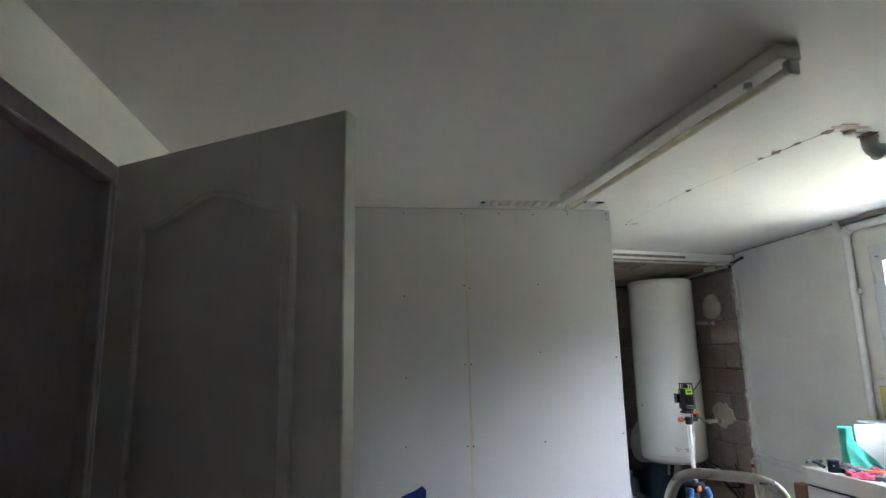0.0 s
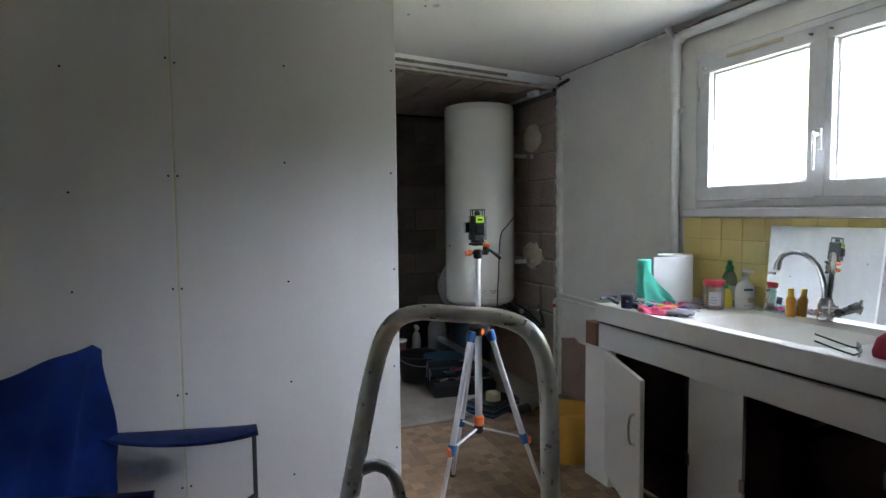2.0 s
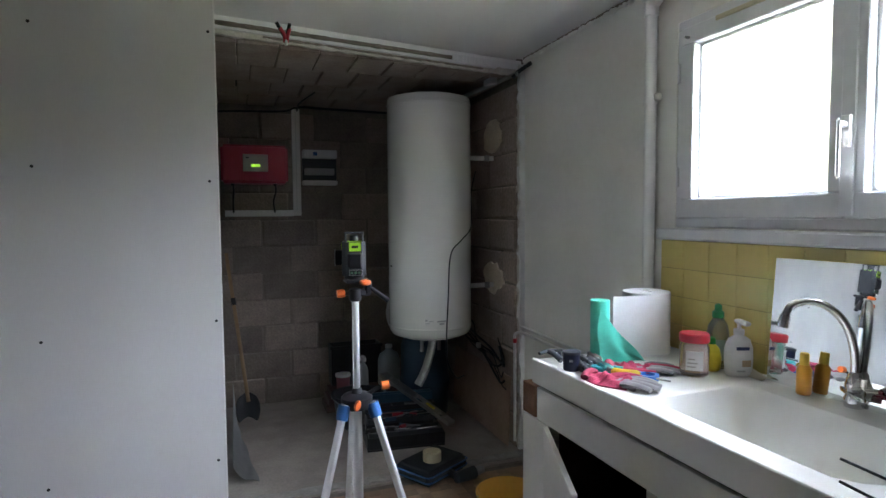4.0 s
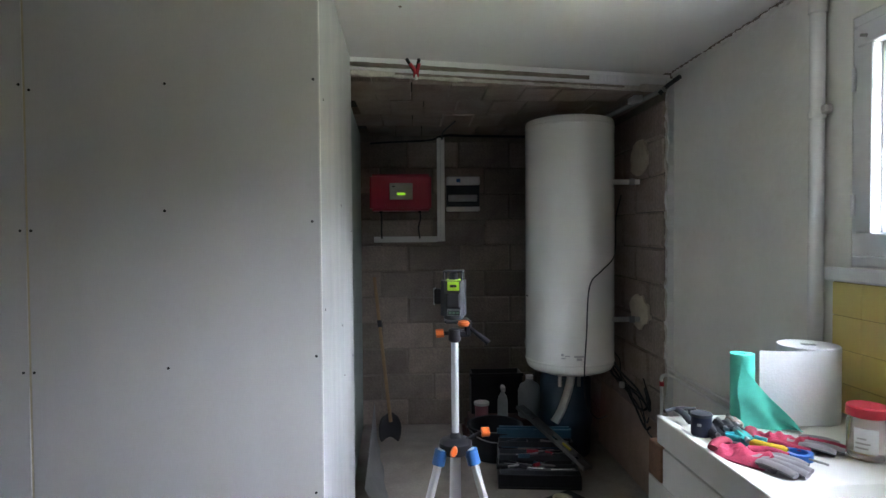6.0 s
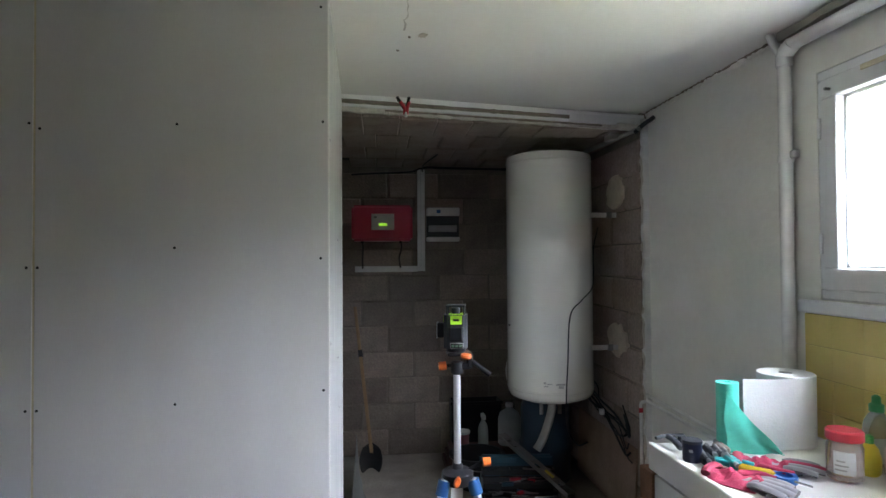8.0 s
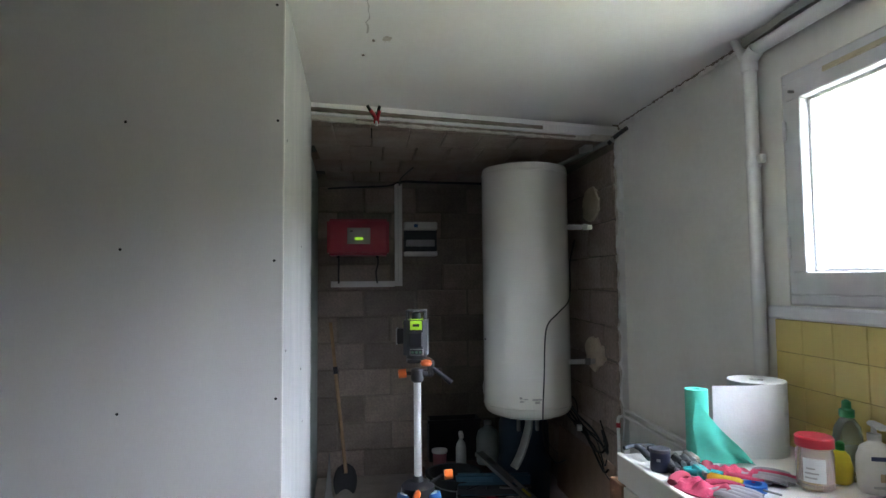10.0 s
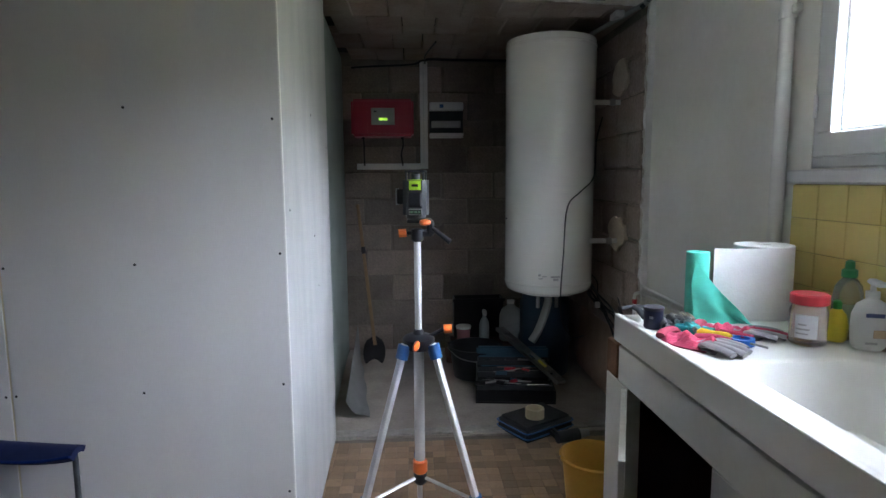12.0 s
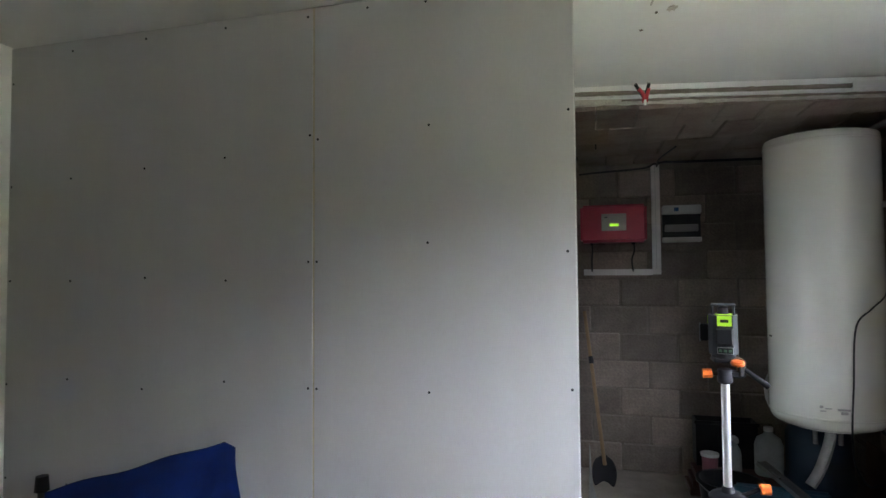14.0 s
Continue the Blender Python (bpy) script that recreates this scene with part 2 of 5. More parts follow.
def lathe(profile, n=32, sx=1.0, sy=1.0):
    """A turned body from (radius, height) pairs."""
    bm = bmesh.new()
    rings = [[bm.verts.new((sx * r * math.cos(2 * math.pi * k / n), sy * r * math.sin(2 * math.pi * k / n), z)) for k in range(n)] for r, z in profile]
    for a, b in zip(rings, rings[1:]):
        for k in range(n):
            bm.faces.new((a[k], a[(k + 1) % n], b[(k + 1) % n], b[k]))
    bm.faces.new(rings[0][::-1])
    bm.faces.new(rings[-1])
    return bm


def prism(outline, axis, lo, hi):
    """An outline in the two other axes, drawn out along one axis."""
    bm = bmesh.new()

    def put(u, v, w):
        return {"x": (w, u, v), "y": (u, w, v), "z": (u, v, w)}[axis]
    a = [bm.verts.new(put(u, v, lo)) for u, v in outline]
    b = [bm.verts.new(put(u, v, hi)) for u, v in outline]
    n = len(a)
    for k in range(n):
        bm.faces.new((a[k], a[(k + 1) % n], b[(k + 1) % n], b[k]))
    bm.faces.new(a[::-1])
    bm.faces.new(b)
    return bm


def grid(nx, ny, f, thick=0.0):
    """A sheet whose points are f(u, v), u and v from 0 to 1; thick gives it a back."""
    bm = bmesh.new()
    vs = [[bm.verts.new(f(i / nx, j / ny)) for j in range(ny + 1)] for i in range(nx + 1)]
    for i in range(nx):
        for j in range(ny):
            bm.faces.new((vs[i][j], vs[i + 1][j], vs[i + 1][j + 1], vs[i][j + 1]))
    if thick:
        bmesh.ops.recalc_face_normals(bm, faces=bm.faces)
        bmesh.ops.solidify(bm, geom=bm.faces[:], thickness=thick)
    return bm


def rough_strip(p, q, w, h, steps=30, seed=1, amp=0.3):
    """A bar from p to q with a broken, uneven section: w across, h high."""
    rnd = random.Random(seed)
    bm = bmesh.new()
    p, q = Vector(p), Vector(q)
    d = (q - p).normalized()
    up = Vector((0, 0, 1)) if abs(d.z) < 0.9 else Vector((1, 0, 0))
    side = d.cross(up).normalized()
    rings = []
    for i in range(steps + 1):
        c = p.lerp(q, i / steps)
        a, b = w * (1 + amp * rnd.uniform(-1, 1)), h * (1 + amp * rnd.uniform(-1, 1))
        rings.append([bm.verts.new(c + side * a * u + up * b * v) for u, v in ((-0.5, -0.5), (0.5, -0.5), (0.5, 0.5), (-0.5, 0.5))])
    for a, b in zip(rings, rings[1:]):
        for k in range(4):
            bm.faces.new((a[k], a[(k + 1) % 4], b[(k + 1) % 4], b[k]))
    bm.faces.new(rings[0][::-1])
    bm.faces.new(rings[-1])
    return bm

# ---- the setting ----
CEIL, XL, XR, YB, YN = 2.345, -0.61, 3.17, -1.85, 5.75      # ceiling, side walls, wall behind, back of the niche
WY0, WY1, WZ0, WZ1 = 1.72, 3.06, 1.37, 2.15               # window opening
solid("ground", grid(2, 2, lambda u, v: (3.5 + 300 * u, -150 + 300 * v, 0.95)), M_GRASS, "grassy ground outside, just below the window", "ground", "structure")
solid("floor", B((XL - 0.2, YB, -0.12), (XR, 4.17, -0.012)), M_MORTAR, "dark bedding under the worn parquet floor", "floor", "structure")
solid("niche_floor", B((1.35, 4.17, -0.12), (3.3, YN + 0.1, 0.0)), M_CONCRETE, "dusty bare concrete floor of the boiler niche", "floor", "structure")
solid("trim", rough_strip((1.47, 4.2, -0.008), (3.12, 4.25, -0.008), 0.075, 0.03, 40, 5, 0.2), M_SCREED, "pale screed strip along the edge of the parquet", "threshold", "structure")

# ceiling with the broken slot beside the light
bm = bmesh.new()
for a, b in (((XL - 0.2, YB, CEIL), (XR + 0.1, 2.84, 2.45)), ((XL - 0.2, 2.84, CEIL), (0.755, 3.1, 2.45)), ((1.41, 2.84, CEIL), (XR + 0.1, 3.1, 2.45)), ((1.38, 3.1, CEIL), (XR + 0.1, 4.14, 2.45)), ((0.755, 2.985, CEIL), (1.41, 3.1, 2.45))):
    box(bm, a, b)
a = [bm.verts.new(v) for v in ((1.38, 4.14, CEIL), (XR + 0.02, 4.14, CEIL), (XR + 0.02, 4.42, CEIL))]
bm.faces.new(a)
solid("ceiling", bm, M_CEIL, "white painted plaster ceiling, cracked and uneven", "ceiling", "structure")
bm = bmesh.new()
for k in range(9):
    box(bm, (0.77 + 0.048 * k, 2.842, CEIL + 0.006), (0.811 + 0.048 * k, 2.985, CEIL + 0.05), 0.006)
box(bm, (0.757, 2.84, CEIL + 0.045), (1.2, 2.985, CEIL + 0.07))
solid("ceiling_slot", bm, M_PLASTICW, "cream ribbed hollow brick seen in a broken slot", "ceiling brick", "structure")
# black backing stands for the unlit depth of the hole
solid("ceiling_void", B((1.205, 2.84, CEIL + 0.05), (1.41, 2.985, CEIL + 0.1)), M_DARK, "hole broken through the plaster, backed in black for its shade", "hole", "structure")

# unseen slab added so no daylight leaks through the ceiling gaps
solid("light_block_slab", B((XL - 1.4, YB - 0.2, 2.455), (XR + 0.2, 6.0, 2.65)), M_CONCRETE, "added unseen slab over the cellar that stops light leaks", "ceiling", "structure")

# niche ceiling of hollow blocks with open joints
bm = bmesh.new()
rnd = random.Random(4)
for j in range(4):
    for i in range(10):
        x = 1.38 + 0.2 * i + (0.07 if j % 2 else 0.0)
        y0, y1 = (4.20 + 0.134 * max(0, x - 1.44) if j == 0 else 4.23 + 0.39 * j), 4.23 + 0.39 * j + 0.386
        h = 2.25 + rnd.uniform(-0.004, 0.004)
        box(bm, (x, y0, h), (x + 0.2 - rnd.choice((0.004, 0.008, 0.012)), y1, 2.34), 0.003)
solid("niche_ceiling", bm, M_SLABCEIL, "bare hollow-block ceiling with dark open joints", "ceiling", "structure")
# near-black backing so the open block joints look unlit
solid("niche_ceiling_top", B((1.3, 4.44, 2.30), (3.35, 5.9, 2.45)), M_DARK, "black backing that puts shade into the open ceiling joints", "ceiling", "structure")

# outer walls; the wall by the window has a real opening
bm = bmesh.new()
for a, b in (((XR, YB, -0.1), (XR + 0.2, WY0, 2.45)), ((XR, WY1, -0.1), (XR + 0.2, 4.33, 2.45)), ((XR, WY0, -0.1), (XR + 0.2, WY1, WZ0)), ((XR, WY0, WZ1), (XR + 0.2, WY1, 2.45))):
    box(bm, a, b)
solid("wall_window", bm, M_WALL, "off-white painted wall, stained and uneven", "wall", "structure")
# unseen end wall, moved close to return light onto the open door
solid("wall_south", B((XL - 0.2, YB - 0.15, -0.1), (XR + 0.2, YB, 2.45)), M_BOUNCEWALL, "pale rough unseen wall behind, set close to bounce light", "wall", "structure")
bm = bmesh.new()
for a, b in (((XL - 0.15, -0.9, -0.1), (XL, 0.66, 2.45)), ((XL - 0.15, 1.5, -0.1), (XL, 3.1, 2.45)), ((XL - 0.15, 0.66, 2.03), (XL, 1.5, 2.45))):
    box(bm, a, b)
solid("wall_west", bm, M_WALL, "plain painted wall above and beside the doorway", "wall", "structure")
# unseen side wall in the same pale bounce tone
solid("wall_southwest", B((XL - 0.15, YB, -0.1), (XL, -0.902, 2.45)), M_BOUNCEWALL, "pale rough unseen side wall behind, there to bounce light", "wall", "structure")
solid("wall_hall", B((XL - 1.3, 0.2, -0.1), (XL - 1.2, 2.0, 2.45)), M_DARKWOOD, "dark wall of the passage behind the doorway", "wall", "structure")
solid("hall_floor", B((XL - 1.3, 0.2, -0.12), (XL - 0.2, 2.0, -0.012)), M_CONCRETE, "dark floor of the passage", "floor", "structure")
for n, a, b in (("hall_ceiling", (XL - 1.3, 0.2, 2.4), (XL - 0.15, 2.0, 2.45)), ("hall_side", (XL - 1.3, 0.1, -0.1), (XL - 0.15, 0.2, 2.45)), ("hall_end", (XL - 1.3, 2.0, -0.1), (XL - 0.15, 2.1, 2.45))):
    solid(n, B(a, b), M_DARKWOOD, "dark surface of the passage", "wall", "structure")

# plasterboard partition and the side wall that runs back into the niche
PE = 1.512
wall_partition = thing("wall_partition", (0, 3.0, 0), "new unpainted plasterboard partition with bare screws and joint", "wall", kind="structure")
part("stud_frame", B((XL, 0.0126, 0), (1.49, 0.075, CEIL)), M_STEEL, wall_partition)
part("panel", B((XL, 0, 0.004), (0.678, 0.0125, CEIL - 0.006), 0.0015), M_BOARD, wall_partition, "wide grey plasterboard sheet")
part("panel", B((0.684, 0, 0.004), (PE, 0.0125, CEIL - 0.006), 0.0015), M_BOARD, wall_partition, "narrow grey plasterboard sheet")
part("joint", B((0.677, 0.002, 0.004), (0.685, 0.0122, CEIL - 0.006)), M_JOINT, wall_partition, "yellowish paper joint between two sheets")
part("end_edge", B((PE - 0.001, -0.0005, 0.004), (PE + 0.0025, 0.0122, CEIL - 0.006)), M_GYPSUM, wall_partition, "bare white cut edge")
screw = R((0, -0.0012, 0), (0, 0.001, 0), 0.0042, n=8)
screw_mesh = mesh_of("screw", screw, M_BLACK)
for col, rows in ((-0.598, (2.2, 1.8, 1.44, 1.05, 0.7, 0.3)), (-0.31, (2.3, 1.82, 1.44, 1.08, 0.7, 0.33)), (0.02, (2.31, 1.84, 1.45, 1.06, 0.7, 0.33)), (0.35, (2.31, 1.86, 1.44, 1.10, 0.71, 0.33)), (0.664, (2.31, 1.915, 1.50, 1.092, 0.70, 0.35, 0.06)),
                  (0.694, (1.90, 1.50, 1.092, 0.702, 0.352, 0.07)), (0.875, (2.315,)), (1.07, (2.31, 1.92, 1.555, 1.098, 0.703, 0.33)), (1.27, (2.315,)), (1.493, (2.318, 2.285, 1.935, 1.522, 1.126, 0.72, 0.37, 0.08))):
    for z in rows:
        s = new("screw", screw_mesh)
        s.parent, s.location = wall_partition, (col + 0.004 * math.sin(40 * z), 0, z)
wall_return = thing("wall_return", (PE, 3.0, 0), "plasterboard side wall running back into the niche, scuffed", "wall", turn=1.6, kind="structure")
part("panel", B((-0.0125, 0.0128, 0.004), (0, 1.165, 2.34), 0.001), M_SCUFF, wall_return, "grey plasterboard sheet with dark smudges")
part("panel", B((-0.045, 1.168, 0.004), (-0.03, 2.742, 2.25), 0.001, Matrix.Rotation(radians(0.6), 4, "Z")), M_GREENBOARD, wall_return, "green moisture-proof plasterboard sheet")
part("stud_frame", B((-0.06, 0.08, 0), (-0.0127, 1.165, 2.25)), M_STEEL, wall_return)
for y, z in ((0.1, 1.9), (0.1, 1.25), (0.62, 1.6), (0.62, 1.12), (0.7, 0.9), (1.1, 1.5), (1.1, 0.9)):
    s = new("screw", screw_mesh)
    s.parent, s.matrix_local = wall_return, pose(0.0, y, z, 0, 0, 90)

# unseen black shell added to stop world light leaking past the partition boards
bm = bmesh.new()
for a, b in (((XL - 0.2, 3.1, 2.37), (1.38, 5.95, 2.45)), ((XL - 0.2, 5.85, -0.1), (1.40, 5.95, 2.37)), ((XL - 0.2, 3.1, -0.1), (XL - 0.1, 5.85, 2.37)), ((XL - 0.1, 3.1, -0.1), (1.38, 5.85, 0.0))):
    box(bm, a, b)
solid("wall_void", bm, M_DARK, "added unseen shell keeping light out behind the partition", "wall", "structure")

# broken lintel line where the painted ceiling ends
A, Z = (1.44, 4.14), (3.16, 4.37)
def along(u, dy=0.0):
    return A[0] + (Z[0] - A[0]) * u, A[1] + (Z[1] - A[1]) * u + dy
def strip(name, u0, u1, dy, z, w, h, m, label, seed, amp=0.3):
    solid(name, rough_strip((*along(u0, dy), z - 0.022 * u0), (*along(u1, dy), z - 0.022 * u1), w, h, 50, seed, amp), m, label, "ceiling edge", "structure")
strip("lintel", 0, 1, 0.055, 2.31, 0.09, 0.08, M_SLABCEIL, "raw edge of the ceiling slab", 11, 0.05)
strip("trim_1", 0, 1, 0.002, 2.305, 0.03, 0.07, M_PLASTER, "broken plaster edge of the ceiling", 12, 0.12)
strip("trim_10", 0, 1, -0.012, 2.337, 0.03, 0.026, M_CEIL, "painted lower edge of the ceiling", 17, 0.06)
strip("trim_3", 0, 0.735, -0.022, 2.314, 0.014, 0.017, M_OLDWOOD, "grey wooden lath along the ceiling edge", 14, 0.25)
strip("trim_2", 0, 0.9, -0.026, 2.292, 0.016, 0.012, M_WHITE, "white painted batten along the ceiling edge", 13, 0.14)
strip("trim_11", 0.15, 0.85, -0.018, 2.278, 0.012, 0.008, M_OLDWOOD, "thin dark lath under the batten", 18, 0.5)
strip("trim_4", 0.0, 1, -0.012, 2.266, 0.018, 0.011, M_PLASTER, "ragged lower lip of broken plaster", 15, 0.5)
strip("trim_5", 0.735, 1, -0.024, 2.315, 0.018, 0.032, M_WHITE, "thick white paint over the ceiling edge", 16, 0.12)
# ragged end of the painted wall beside the niche
for i, (x, w, m, s) in enumerate(((3.165, 0.05, M_WHITE, 21), (3.150, 0.025, M_PLASTER, 22))):
    solid("trim_%d" % (6 + i), rough_strip((x, 4.325 + 0.02 * i, 0.0), (x, 4.325 + 0.02 * i, 2.3), 0.03, w, 60, s, 0.3), m, "ragged painted plaster end of the wall", "wall edge", "structure")

# bare lower part of the wall beside the worktop, where the plaster is gone
rnd = random.Random(31)
edge = [(4.33 - 0.06 * k, 0.45 + rnd.uniform(-0.025, 0.025)) for k in range(20)]
solid("wall_base", prism([(4.33, 0.0), *edge, (3.19, 0.0)], "x", XR - 0.006, XR + 0.01), M_HARDBOARD, "bare brown wall base where the plaster has come off", "wall", "structure")

# concrete block walls of the niche: bedding behind, blocks as pieces
solid("backdrop", B((14, -85, 0.9), (14.1, 16, 6.0)), mat("pale_hedge", (0.31, 0.31, 0.17), 0.9, bump=0.3, amount=0.6, other=(0.25, 0.255, 0.12), scale=0.8, grain=6), "sunlit pale green hedge beyond the garden", "backdrop", "structure")
wall_niche_back = thing("wall_niche_back", (1.33, YN, 0), "bare grey-brown concrete block wall, dusty", "wall", kind="structure")
part("bedding", B((0, 0.012, 0), (2.02, 0.2, 2.34)), M_MORTAR, wall_niche_back)
wall_niche_side = thing("wall_niche_side", (3.125, 4.345, 0), "bare concrete block wall with old mortar patches", "wall", kind="structure")
part("bedding", B((0.012, 0, 0), (0.3, 1.45, 2.34)), M_MORTAR, wall_niche_side)

# the window with two casements
window_1 = thing("window_1", (XR, 0, 0), "white painted two-casement window, glaring daylight outside", "window", kind="structure")
bm = bmesh.new()
for a, b in (((0.0, WY0, WZ0), (0.06, WY1, WZ0 + 0.035)), ((0.0, WY0, WZ1 - 0.035), (0.06, WY1, WZ1)), ((0.0, WY0, WZ0 + 0.035), (0.06, WY0 + 0.03, WZ1 - 0.035)), ((0.0, WY1 - 0.03, WZ0 + 0.035), (0.06, WY1, WZ1 - 0.035))):
    box(bm, a, b, 0.004)
part("window_frame", bm, M_FRAME, window_1)
def casement(y0, y1, g0, g1):
    bm = bmesh.new()
    z0, z1, h0, h1 = WZ0 + 0.0345, WZ1 - 0.0345, 1.478, 2.05
    for a, b in (((-0.012, y0, z0), (0.04, y1, h0)), ((-0.012, y0, h1), (0.04, y1, z1)), ((-0.012, y0, h0), (0.04, g0, h1)), ((-0.012, g1, h0), (0.04, y1, h1))):
        box(bm, a, b, 0.004)
    ob = part("casement", bm, M_FRAME, window_1)
    bm = bmesh.new()
    for a, b in (((0.018, g0, h0), (0.03, g1, h0 + 0.012)), ((0.018, g0, h1 - 0.012), (0.03, g1, h1)), ((0.018, g0, h0), (0.03, g0 + 0.012, h1)), ((0.018, g1 - 0.012, h0), (0.03, g1, h1))):
        box(bm, a, b, 0.002)
    part("bead", bm, M_WHITE, ob)
    pane = part("pane", B((0.031, g0 - 0.005, h0 - 0.005), (0.035, g1 + 0.005, h1 + 0.005)), M_GLASS, ob)
    pane.visible_shadow = False
    return ob
far = casement(2.392, WY1 - 0.0295, 2.443, 2.965)
near = casement(WY0 + 0.0295, 2.388, 1.815, 2.335)
part("cover_strip", B((-0.02, 2.36, WZ0 + 0.04), (-0.013, 2.402, WZ1 - 0.04), 0.003), M_FRAME, window_1)
bm = B((-0.032, 2.366, 1.60), (-0.0205, 2.394, 1.69), 0.003)
box(bm, (-0.062, 2.371, 1.655), (-0.03, 2.389, 1.672), 0.005)
part("plate", bm, M_PLASTICW, far)
part("handle", B((-0.072, 2.37, 1.515), (-0.055, 2.392, 1.678), 0.006, seg=2), M_WHITE, far, "white lever handle pointing down")
for z in (1.56, 1.95):
    part("hinge", R((-0.018, 3.032, z - 0.035), (-0.018, 3.032, z + 0.035), 0.006, n=10), M_FRAME, far)
for y, z in ((2.99, 2.075), (2.43, 2.085), (2.345, 2.085)):
    part("hook", R((-0.03, y, z), (-0.012, y, z), 0.005, n=8), M_STEEL, window_1)
part("vent_strip", B((-0.02, 2.56, 2.095), (-0.013, 2.86, 2.112), 0.002), mat("yellowed_strip", (0.62, 0.55, 0.38), 0.6), window_1, "yellowed vent strip above the pane")
part("window_sill", B((-0.03, WY0 - 0.04, 1.322), (0.0, 3.14, 1.366), 0.006), M_FRAME, window_1, "painted wooden sill ledge")

# ---- open door and its frame ----
door_frame = thing("door_2", (XL, 1.1, 0), "dark painted door lining standing proud of the wall", "door frame", kind="structure")
part("head", B((-0.15, -0.44, 2.005), (0.11, 0.44, 2.056), 0.004), M_DARKWOOD, door_frame)
part("jamb", B((-0.15, 0.40, 0), (0.11, 0.44, 2.004), 0.004), M_DARKWOOD, door_frame)
part("jamb", B((-0.15, -0.44, 0), (0.11, -0.40, 2.004), 0.004), M_DARKWOOD, door_frame)
part("stop", B((0.112, 0.395, 0.0), (0.118, 0.402, 2.0), 0.001), M_WHITE, door_frame, "pale worn edge of the lining")
# a flush dark leaf closes the passage side
part("leaf", B((0.045, -0.398, 0.01), (0.085, 0.398, 2.0), 0.003), M_DARKWOOD, door_frame, "dark flush leaf behind the open door")

door_1 = thing("door_1", (-0.495, 1.525, 0), "white panelled interior door standing open, moulded arch panel", "door", turn=-33.3, kind="structure")
part("leaf", B((0.0, 0.0, 0.01), (0.728, 0.04, 2.052), 0.003), M_DOOR, door_1)
def ogee(w0, w1, z0, z1, rise):
    n = 20
    top = [(w1 + (w0 - w1) * i / n, z1 + rise * (0.5 - 0.5 * math.cos(2 * math.pi * i / n)) ** 1.4) for i in range(n + 1)]
    return [(w0, z0), (w1, z0), *top]
for side in (-0.001, 0.041):
    for z0, z1, rise in ((0.92, 1.865, 0.055), (0.14, 0.78, 0.0)):
        line = [Vector((u, side, z)) for u, z in ogee(0.125, 0.60, z0, z1, rise)]
        bm = sweep(bmesh.new(), line + [line[0]], 0.011, 0.009, 8)
        part("moulding", bm, M_DOOR, door_1, smooth=True)
        part("panel", prism(ogee(0.155, 0.57, z0 + 0.03, z1 - 0.03, rise), "y", side - 0.003, side + 0.003), M_DOOR, door_1)
part("lock_plate", B((0.725, 0.008, 0.95), (0.7295, 0.032, 1.15)), M_STEEL, door_1)
handle = part("door_handle", S([(0.68, -0.002, 1.05), (0.68, -0.045, 1.05), (0.66, -0.055, 1.05), (0.57, -0.055, 1.05)], 0.008), M_STEEL, door_1, smooth=True)

# ---- ceiling: strip light, pipe stub, crack ----
strip_light = thing("strip_light", (1.232, 2.005, CEIL), "white fluorescent batten with a yellowed tube, switched off", "ceiling light", turn=3.9)
part("housing", B((-0.045, -0.745, -0.045), (0.03, 0.745, 0), 0.004), M_WHITE, strip_light)
part("tube", R((0.0, -0.72, -0.068), (0.0, 0.72, -0.068), 0.013, n=16), M_TUBE, strip_light, "yellowed glass tube", smooth=True)
for y in (-0.735, 0.735):
    part("holder", B((-0.02, y - 0.012, -0.088), (0.02, y + 0.012, -0.046), 0.005), M_PLASTICW, strip_light)
part("starter", R((-0.022, -0.6, -0.046), (-0.022, -0.6, -0.06), 0.012), M_GREYP, strip_light)
part("wire_clip", B((-0.05, -0.5, -0.01), (-0.046, -0.49, 0.0)), M_GREYP, strip_light)

stub = thing("drain_pipe", (2.14, 1.875, 2.29), "white painted waste pipe running under the ceiling", "pipe", turn=5)
part("pipe", R((0.0, 0, 0), (1.03, 0.0, 0.0), 0.028), M_WHITE, stub, smooth=True)
part("socket", R((-0.02, 0, 0.0), (0.09, 0.0, 0.0), 0.034), M_WHITE, stub, smooth=True)
part("bend", S([(-0.01, 0, 0), (-0.045, 0, 0.015), (-0.05, 0, 0.055)], 0.03, n=14), M_WHITE, stub, smooth=True)
for x in (0.2, 0.7):
    part("bracket", R((x, 0, 0), (x + 0.018, 0, 0), 0.0315), M_OLDWOOD, stub)

def blotch(x, y, r, seed, z=CEIL - 0.0015, sx=1.0, sy=1.0):
    rnd = random.Random(seed)
    pts = []
    for k in range(14):
        a = 2 * math.pi * k / 14
        q = r * rnd.uniform(0.45, 1.1)
        pts.append((x + sx * q * math.cos(a), y + sy * q * math.sin(a)))
    return prism(pts, "z", z, z + 0.003)
def crack(points, w, seed):
    rnd = random.Random(seed)
    bm = bmesh.new()
    line = smooth_path([(x, y, CEIL - 0.0012) for x, y in points], 10)
    prev = None
    for i, p in enumerate(line):
        d = (line[min(i + 1, len(line) - 1)] - line[max(i - 1, 0)]).normalized()
        s = Vector((-d.y, d.x, 0))
        c = p + s * rnd.uniform(-0.006, 0.006)
        a = w * rnd.uniform(0.15, 1.0)
        cur = (bm.verts.new(c + s * a), bm.verts.new(c - s * a))
        if prev:
            bm.faces.new((prev[0], prev[1], cur[1], cur[0]))
        prev = cur
    return bm
